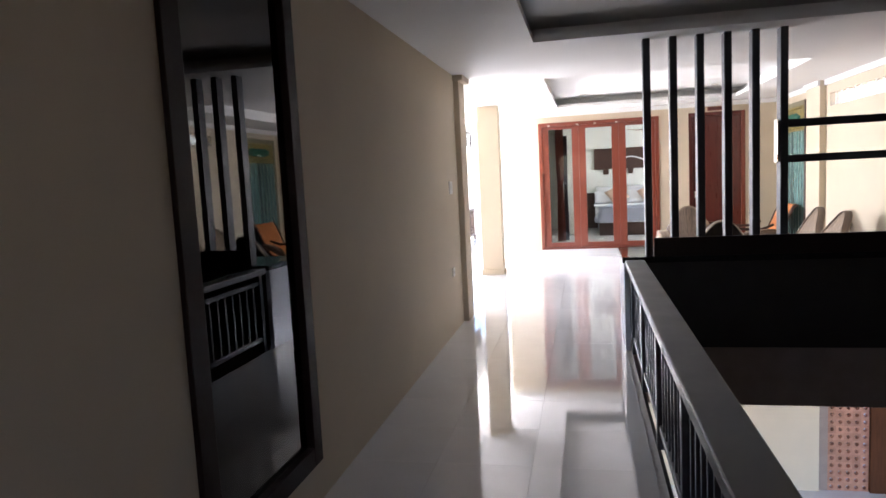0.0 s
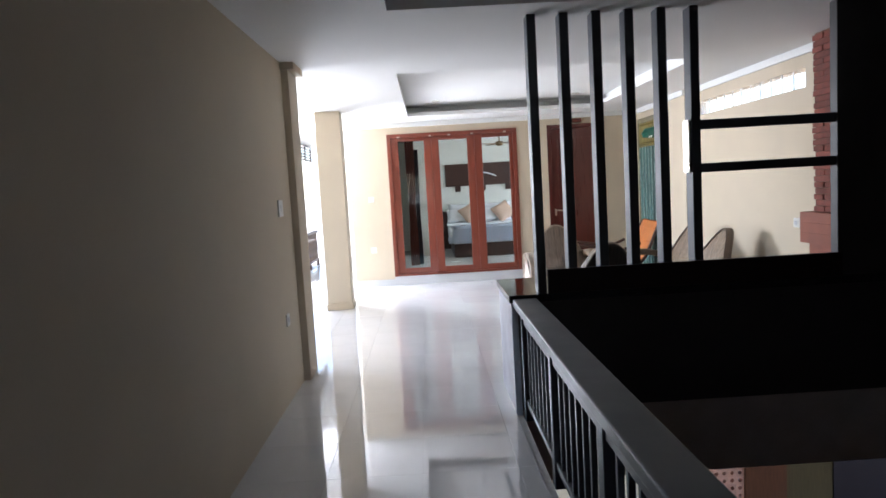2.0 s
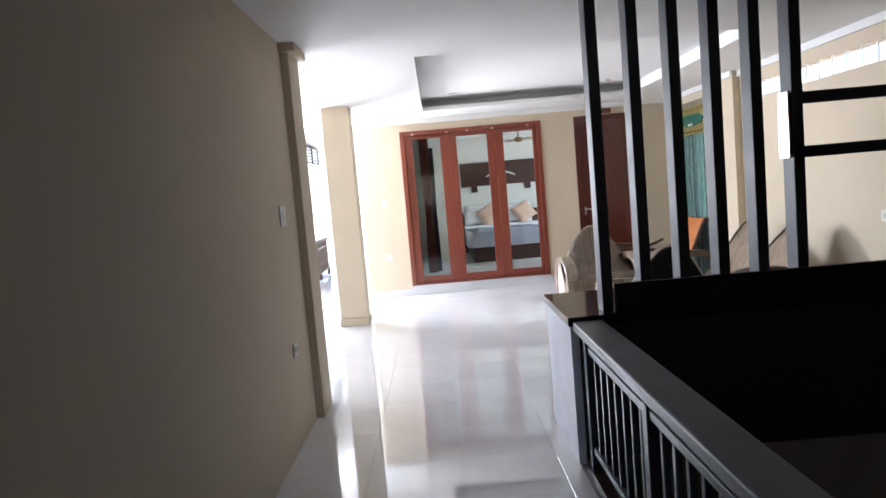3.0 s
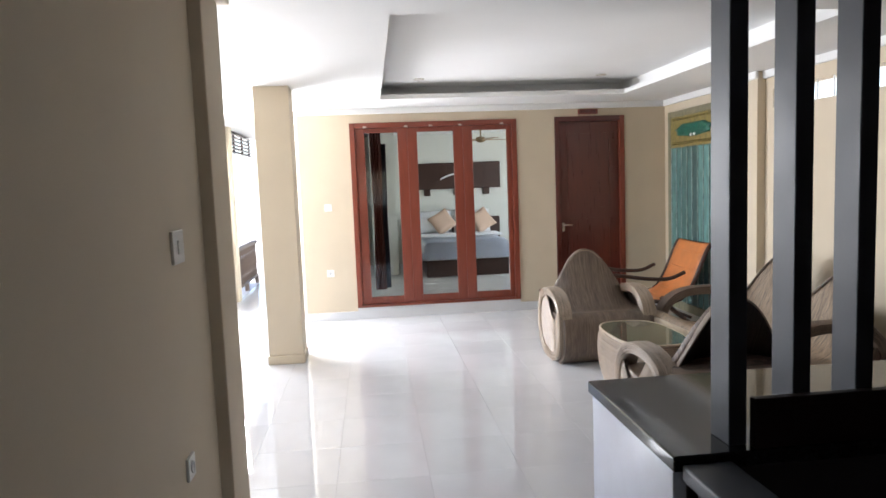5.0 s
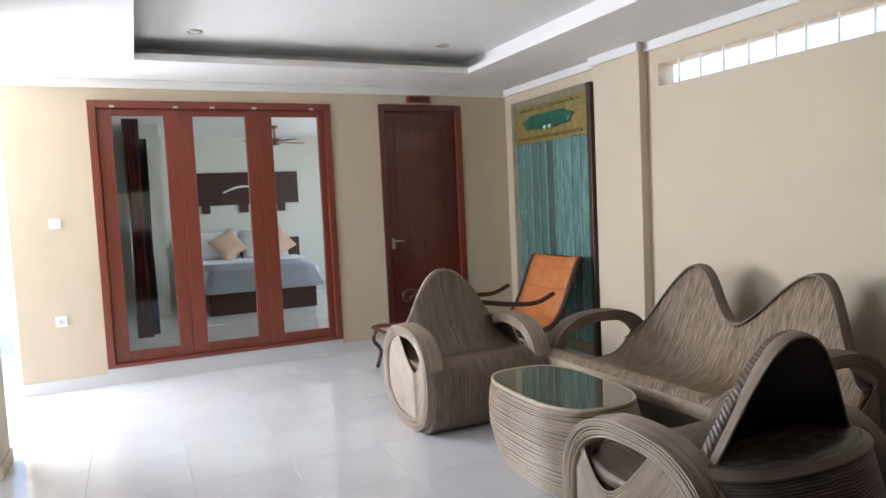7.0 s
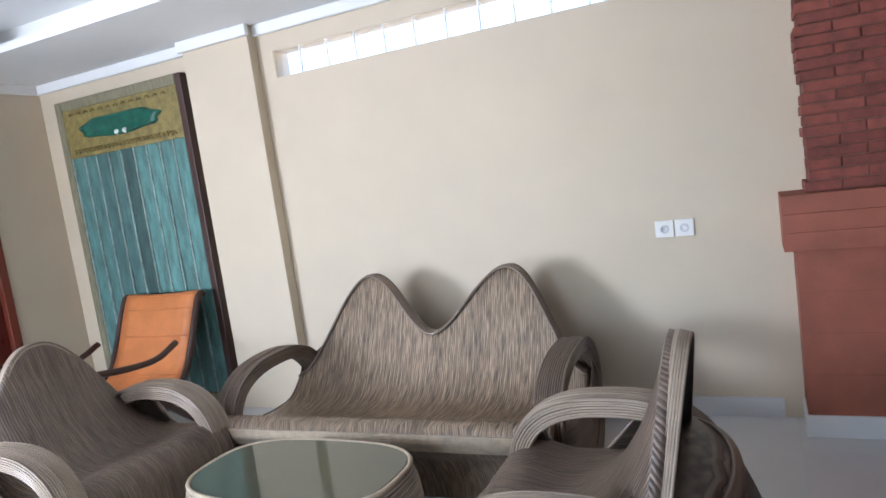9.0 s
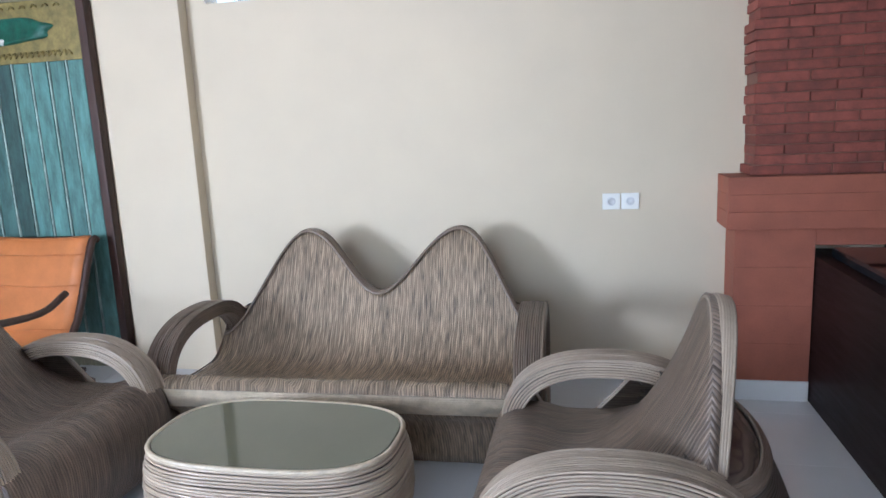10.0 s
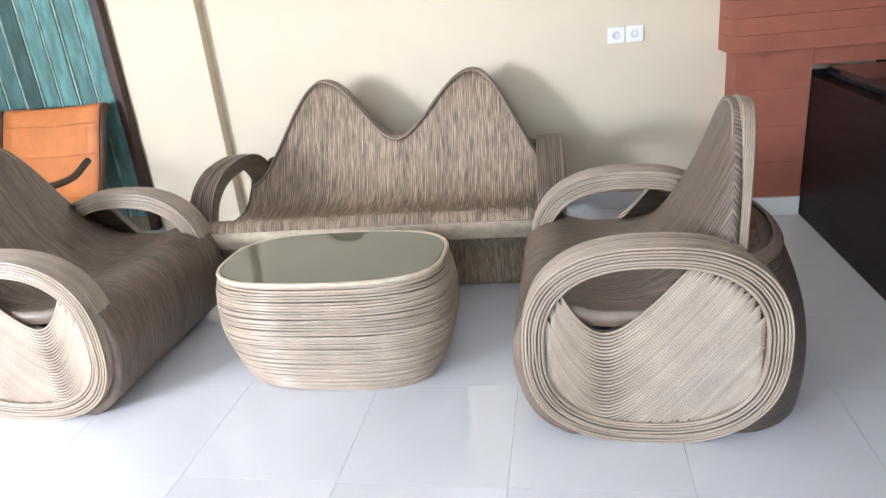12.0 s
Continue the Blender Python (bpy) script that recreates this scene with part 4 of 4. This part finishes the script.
# ---- leather lounge chair ----
def lounge_chair():
    c = thing("leather_lounge_chair", "tan leather sling lounge chair with curved dark wood arms", "lounge chair", (3.23, 9.91, 0))
    w0 = 0.33
    prof = smooth_curve([(-0.36, 0.38), (-0.2, 0.385), (0.1, 0.33), (0.4, 0.295), (0.56, 0.35), (0.66, 0.50), (0.75, 0.71), (0.81, 0.835), (0.84, 0.862), (0.86, 0.848)], 40)
    bm = bmesh.new()
    add_grid(bm, [[(p.x, -w0 + 2 * w0 * k / 8, p.y - 0.012 * (1 - (k / 4 - 1) ** 2)) for k in range(9)] for p in prof])
    bmesh.ops.recalc_face_normals(bm, faces=bm.faces)
    bmesh.ops.solidify(bm, geom=bm.faces[:], thickness=0.018)
    part("sling", bm, M_LEATHER, c, "tan leather sling seat")
    bm = bmesh.new()
    for k in (10, 14, 18, 24, 28, 32):
        p = prof[k]
        add_tube(bm, [(p.x - 0.004, -w0 + 0.01, p.y + 0.004), (p.x - 0.004, 0, p.y - 0.006), (p.x - 0.004, w0 - 0.01, p.y + 0.004)], 0.004, 5)
    part("seam", bm, M_LEATHER, c)
    # black sheet added behind the sling: the shadow there is its colour
    bm = bmesh.new()
    add_grid(bm, [[(p.x + 0.03, -w0 - 0.01, p.y - 0.01), (p.x + 0.03, w0 + 0.01, p.y - 0.01)] for p in prof[22:39]])
    bmesh.ops.solidify(bm, geom=bm.faces[:], thickness=0.012)
    part("shaded_back", bm, M_LEATHERBACK, c, "dark sheet behind the sling, standing for shadow")
    for sg_ in (-1, 1):
        y = sg_ * (w0 + 0.025)
        bm = bmesh.new()
        add_tube(bm, [(p.x, y, p.y - 0.02) for p in prof[::2]], 0.022, 8)
        part("side_rail", bm, M_DARKWOOD, c)
        arm = smooth_curve([(0.55, 0.58), (0.38, 0.52), (0.15, 0.53), (-0.1, 0.57), (-0.34, 0.60), (-0.44, 0.625), (-0.49, 0.59), (-0.46, 0.55), (-0.42, 0.57)], 36)
        bm = bmesh.new()
        add_tube(bm, [(p.x, y * 1.03, p.y) for p in arm], 0.02, 8)
        part("arm", bm, M_DARKWOOD, c, "curved dark wooden arm with a scroll end")
        bm = bmesh.new()
        add_tube(bm, [(q.x, y, q.y) for q in smooth_curve([(-0.36, 0.58), (-0.34, 0.42), (-0.42, 0.25), (-0.40, 0.1), (-0.46, 0.012)], 14)], 0.023, 8)
        part("leg", bm, M_DARKWOOD, c)
        bm = bmesh.new()
        add_tube(bm, [(q.x, y, q.y) for q in smooth_curve([(0.30, 0.33), (0.42, 0.2), (0.56, 0.08), (0.66, 0.012)], 12)], 0.023, 8)
        part("leg", bm, M_DARKWOOD, c)
        bm = bmesh.new()
        add_tube(bm, [(q.x, y * 0.9, q.y) for q in smooth_curve([(-0.36, 0.35), (-0.55, 0.345), (-0.72, 0.36), (-0.80, 0.35)], 12)], 0.018, 8)
        part("leg_rest_rail", bm, M_REDWOOD, c, "red brown leg rest rail")
        bm = bmesh.new()
        add_tube(bm, [(q.x, y * 0.9, q.y) for q in smooth_curve([(-0.76, 0.35), (-0.80, 0.25), (-0.74, 0.15), (-0.78, 0.012)], 12)], 0.017, 8)
        part("rest_leg", bm, M_DARKWOOD, c)
    for x, z in ((-0.36, 0.33), (0.62, 0.1), (-0.79, 0.35)):
        bm = bmesh.new()
        add_tube(bm, [(x, -w0 - 0.02, z), (x, w0 + 0.02, z)], 0.016, 8)
        part("stretcher", bm, M_DARKWOOD, c)
    return c


lounge_chair()


# ---- terrace ----
def turned_balustrade(y0, y1):
    b = thing("terrace_balustrade", "brown turned wooden balustrade along the terrace", "balustrade", (-1.42, y0, 0), group="terrace balustrade")
    L = y1 - y0
    box_part("top_rail", (-0.035, 0.0, 0.68), (0.035, L, 0.73), M_WEATHERED, b, 0.006)
    box_part("bottom_rail", (-0.025, 0.0, 0.11), (0.025, L, 0.15), M_WEATHERED, b, 0.004)
    bm = bmesh.new()
    lathe(bm, [(0.015, 0.15), (0.015, 0.2), (0.021, 0.22), (0.010, 0.25), (0.018, 0.36), (0.022, 0.41), (0.017, 0.48), (0.009, 0.58), (0.019, 0.61), (0.014, 0.63), (0.014, 0.68)], sides=8)
    me = mesh_of("baluster", bm, M_WEATHERED)
    n = int(L / 0.125)
    for k in range(n):
        o = new("baluster", me)
        o.parent = b
        o.location = (0, (k + 0.5) * L / n, 0)
    for y in (0.03, L * 0.5, L - 0.03):
        box_part("foot", (-0.03, y - 0.03, -0.012), (0.03, y + 0.03, 0.11), M_WEATHERED, b)
    return b


for y0, y1 in ((6.15, 7.9), (8.1, 12.75), (12.97, 14.9)):
    turned_balustrade(y0, y1)


def louvre(y0, y1):
    b = thing("terrace_louvre", "brown wooden slat louvre under the terrace eaves", "louvre", (-1.42, y0, 2.15), group="terrace louvres")
    L = y1 - y0
    bm = bmesh.new()
    add_box(bm, (-0.05, 0, 0), (0.05, L, 0.018), 0.003)
    bmesh.ops.rotate(bm, verts=bm.verts, matrix=Euler((0, radians(28), 0)).to_matrix())
    me = mesh_of("slat", bm, M_DARKWOOD)
    for k in range(6):
        o = new("slat", me)
        o.parent = b
        o.location = (0, 0, 0.02 + k * 0.055)
    for y in (0.015, L / 3, 2 * L / 3, L - 0.015):
        box_part("stile", (-0.015, y - 0.015, 0), (0.015, y + 0.015, 0.32), M_DARKWOOD, b, 0)
    return b


for y0, y1 in ((6.15, 7.9), (8.1, 12.75), (12.97, 14.9)):
    louvre(y0, y1)
for k, y in enumerate((8.0, 12.86)):
    solid("terrace_post", [((-1.52, y - 0.1, 0), (-1.32, y + 0.1, CEIL))], M_WALL, "cream plastered terrace post", "post", "structure", 0.006, "terrace posts")

# ---- bedroom behind the glazed doors ----
solid("bedroom_wall", [((-0.26, 15.4, 0), (EAST, 15.55, CEIL)), ((-0.26, FAR + 0.15, 0), (-0.11, 15.4, CEIL))],
      M_BEDWHITE, "pale painted bedroom walls", "wall")


# lamp added out of sight in the east wall to brighten the bedroom
bw = bpy.data.lights.new("bedroom_fill", "AREA")
bw.shape, bw.size, bw.size_y, bw.energy, bw.color = "RECTANGLE", 2.3, 1.6, 13, (0.95, 0.98, 1.0)
new("bedroom_fill", bw).matrix_world = look((EAST + 0.07, 13.2, 1.4), (2.0, 13.2, 1.2))


def bed():
    b = thing("bed", "double bed with a dark wooden base and white linen", "bed", (2.08, 13.35, SILL - 0.01))
    box_part("base", (-0.65, 0.0, 0.0), (0.65, 1.95, 0.26), M_DARKWOOD, b, 0.01)
    box_part("mattress", (-0.70, -0.04, 0.26), (0.70, 1.95, 0.52), M_LINEN, b, 0.05, "white mattress")
    bm = bmesh.new()
    rows = []
    for j in range(15):
        u = -1 + 2 * j / 14
        rows.append([(u * 0.735, -0.06 + 1.2 * k / 12, 0.545 + 0.01 * math.sin(5 * u + k) - (0.28 if abs(u) > 0.99 else 0.0)) for k in range(13)])
    for r in rows:
        r.insert(0, (r[0][0], -0.075, 0.28))
    add_grid(bm, rows)
    bmesh.ops.solidify(bm, geom=bm.faces[:], thickness=0.015)
    part("blanket", bm, M_BLUELINEN, b, "blue grey blanket")
    box_part("runner", (-0.735, 0.85, 0.55), (0.735, 1.5, 0.578), M_LINEN, b, 0.01, "folded white sheet edge")
    box_part("headboard", (-0.9, 1.96, 0.0), (0.9, 2.03, 0.82), M_DARKWOOD, b, 0.01)
    return b


bed()


def pillow(name, label, x, y, z, mat, sx=0.32, sz=0.2, tilt=60, turn=0):
    p = thing(name, label, "pillow", (x, y, z))
    bm = bmesh.new()
    rows = []
    for j in range(13):
        v = -1 + 2 * j / 12
        rows.append([])
        for sgn in (1, -1):
            for k in range(13):
                u = (-1 + 2 * k / 12) * sgn
                t = 0.085 * (max(0, 1 - u ** 4) * max(0, 1 - v ** 4)) ** 0.5 * sgn
                q = 1 - 0.06 * (1 - v * v)
                rows[-1].append((u * sx * q, v * sz * (1 - 0.06 * (1 - u * u)), t))
    add_grid(bm, rows, close_u=True)
    bmesh.ops.remove_doubles(bm, verts=bm.verts, dist=1e-4)
    bmesh.ops.rotate(bm, verts=bm.verts, matrix=Euler((0, 0, radians(turn))).to_matrix())
    bmesh.ops.rotate(bm, verts=bm.verts, matrix=Euler((radians(tilt), 0, 0)).to_matrix())
    bmesh.ops.translate(bm, verts=bm.verts, vec=(0, 0, sz * (1 + 0.25 * math.sin(radians(2 * turn))) * math.sin(radians(tilt)) * 0.95))
    part("cover", bm, mat, p)


for x in (1.73, 2.43):
    pillow("pillow", "white bed pillow leaning on the headboard", x, 15.15, 0.70, M_LINEN, 0.33, 0.22, 68)
    pillow("pillow", "plump white bed pillow in front of the first", x - 0.06, 15.0, 0.70, M_LINEN, 0.31, 0.18, 55)
    pillow("cushion", "beige square cushion propped on the bed", x + 0.13, 14.85, 0.70, M_CUSHION, 0.2, 0.2, 62, 32)
hp = thing("wall_headboard_panel", "dark wooden scalloped panel on the bedroom wall", "wall panel", (2.2, 15.4, 1.36))
bm = bmesh.new()
add_box(bm, (-0.82, -0.05, 0.12), (0.82, 0, 0.60), 0.01)
for x in (-0.55, 0.0, 0.55):
    add_box(bm, (x - 0.06, -0.05, 0.0), (x + 0.06, 0, 0.12), 0.005)
part("board", bm, M_DARKWOOD, hp)
bm = bmesh.new()
add_tube(bm, [(-0.3 + 0.6 * k / 16, -0.065, 0.30 + 0.09 * math.sin(math.pi * k / 16)) for k in range(17)], 0.016, 6)
part("arch_trim", bm, M_LINEN, hp, "white arched trim")


def ceiling_fan():
    f = thing("ceiling_fan", "small brass ceiling fan in the bedroom", "ceiling fan", (2.45, 14.0, CEIL))
    bm = bmesh.new()
    lathe(bm, [(0, 0), (0.05, 0), (0.05, -0.03), (0.012, -0.04), (0.012, -0.16), (0.07, -0.17), (0.09, -0.21), (0.06, -0.25), (0, -0.26)], sides=16)
    part("motor", bm, M_CHROMEDK, f)
    for k in range(4):
        a = k * math.tau / 4 + 0.4
        bm = bmesh.new()
        add_box(bm, (0.08, -0.055, -0.215), (0.46, 0.055, -0.207), 0.003)
        bmesh.ops.rotate(bm, verts=bm.verts, matrix=Matrix.Rotation(a, 3, "Z"))
        part("blade", bm, M_CHROMEDK, f)


ceiling_fan()


def curtain(name, label, x, y, mat, width, height):
    c = thing(name, label, "curtain", (x, y, SILL - 0.01), 90)
    bm = bmesh.new()
    rows = []
    for j in range(9):
        z = 0.03 + (height - 0.03) * j / 8
        pinch = 1 - 0.25 * math.exp(-((z - 1.0) / 0.35) ** 2)
        rows.append([((0.006 if mat is M_CURTAIN else 0.014) * math.sin(k * 0.55 + 0.4 * math.sin(z)) * pinch, (k / 48 - 0.5) * width * pinch, z) for k in range(49)])
    add_grid(bm, rows)
    bmesh.ops.solidify(bm, geom=bm.faces[:], thickness=0.006)
    part("drape", bm, mat, c)


curtain("curtain", "dark gathered curtain by the bedroom window", 0.80, 12.35, M_CURTAIN, 0.09, 2.02)
curtain("curtain", "rust red curtain by the bedroom window", 0.705, 12.2, M_RUST, 0.15, 2.2)
solid("bedroom_partition", [((0.62, 13.9, 0), (1.02, 15.4, CEIL))], M_BEDWHITE, "pale painted bedroom wall return", "wall")

# ---- outdoors ----
solid("ground", [((-3000, -3000, -3.4), (3000, 3000, -3.1))], M_GROUND, "bare earth ground around the house", "ground")


def neighbour(x, y, w_, d, h, rz):
    n = thing("neighbour_house", "pale rendered neighbouring house with a clay tile roof", "house", (x, y, -3.1), rz)
    box_part("wall", (-w_ / 2, -d / 2, 0), (w_ / 2, d / 2, h), M_WHITE, n, 0)
    bm = bmesh.new()
    e = 0.7
    v = [bm.verts.new(p) for p in ((-w_ / 2 - e, -d / 2 - e, h), (w_ / 2 + e, -d / 2 - e, h), (w_ / 2 + e, d / 2 + e, h), (-w_ / 2 - e, d / 2 + e, h), (-w_ / 4, 0, h + 0.9), (w_ / 4, 0, h + 0.9))]
    for f in ((0, 1, 5, 4), (1, 2, 5), (2, 3, 4, 5), (3, 0, 4), (3, 2, 1, 0)):
        bm.faces.new([v[i] for i in f])
    part("roof", bm, M_ROOF, n)


neighbour(-16, 52, 12, 8, 3.0, 10)


def tree(x, y, h, seed):
    rnd = random.Random(seed)
    t = thing("garden_tree", "slender leafy tree beyond the terrace", "tree", (x, y, -3.1))
    bm = bmesh.new()
    add_tube(bm, [(0.1 * math.sin(k), 0.08 * math.cos(k * 1.3), h * 0.75 * k / 8) for k in range(9)], 0.11, 8, taper=lambda u: 1 - 0.7 * u)
    tips = []
    for k in range(11):
        a, z = rnd.uniform(0, 6.28), h * rnd.uniform(0.4, 0.75)
        L = rnd.uniform(0.8, 1.7)
        end = Vector((math.cos(a) * L, math.sin(a) * L, z + L * 0.6))
        add_tube(bm, [(0, 0, z), tuple(end * 0.5 + Vector((0, 0, z * 0.5 + 0.1))), tuple(end)], 0.035, 5, taper=lambda u: 1 - 0.7 * u)
        tips.append(end)
    part("trunk", bm, M_BARK, t)
    bm = bmesh.new()
    for e in tips + [Vector((0, 0, h * 0.85))]:
        for _ in range(130):
            p = e + Vector((rnd.gauss(0, 0.45), rnd.gauss(0, 0.45), rnd.gauss(0, 0.32)))
            d1 = Vector((rnd.uniform(-1, 1), rnd.uniform(-1, 1), rnd.uniform(-0.6, 0.4))).normalized()
            d2 = d1.cross(Vector((rnd.uniform(-1, 1), rnd.uniform(-1, 1), 1))).normalized()
            s1, s2 = rnd.uniform(0.09, 0.16), rnd.uniform(0.03, 0.06)
            q = [bm.verts.new(v) for v in (p, p + d1 * s1 * 0.5 + d2 * s2, p + d1 * s1, p + d1 * s1 * 0.5 - d2 * s2)]
            bm.faces.new(q)
    part("crown", bm, M_LEAF, t)


tree(-9.5, 19.5, 4.6, 1)
tree(-12.5, 24.0, 5.2, 2)

# ---- floor tiles ----
def tiles():
    fl = bpy.data.objects["floor"]
    P = 0.5
    cache = {}

    def tile(x0, y0, x1, y1):
        key = (round(x1 - x0, 3), round(y1 - y0, 3))
        if key not in cache:
            b = bmesh.new()
            a, c, g, h = key[0], key[1], 0.0005, 0.0004
            v = [b.verts.new(p) for p in ((g, g, -0.012), (a - g, g, -0.012), (a - g, c - g, -0.012), (g, c - g, -0.012), (g, g, -h), (a - g, g, -h), (a - g, c - g, -h), (g, c - g, -h),
                                          (g + h, g + h, 0), (a - g - h, g + h, 0), (a - g - h, c - g - h, 0), (g + h, c - g - h, 0))]
            for f in ((8, 9, 10, 11), (4, 5, 9, 8), (5, 6, 10, 9), (6, 7, 11, 10), (7, 4, 8, 11), (0, 1, 5, 4), (1, 2, 6, 5), (2, 3, 7, 6), (3, 0, 4, 7)):
                b.faces.new([v[i] for i in f])
            cache[key] = mesh_of("tile", b, M_TILE)
        o = new("tile", cache[key])
        o.parent = fl
        o.location = (x0, y0, 0)

    for i in range(-5, 10):
        for j in range(-21, 18):
            x0, y0 = 0.36 + i * P, 7.02 + j * P
            x1, y1 = x0 + P, y0 + P
            # clip to the rooms
            if y0 >= 6.05:
                lo, hi = -1.36, EAST
            elif y0 >= 5.5:
                lo, hi = WEST, EAST
            else:
                lo, hi = WEST, 1.46
            if y0 < 6.05 < y1 and x0 < 0:
                lo = WEST
            a, b = max(x0, lo), min(x1, hi)
            c, d = max(y0, -3.0), min(y1, 15.4)
            if b - a < 0.03 or d - c < 0.03:
                continue
            tile(a, c, b, d)


tiles()
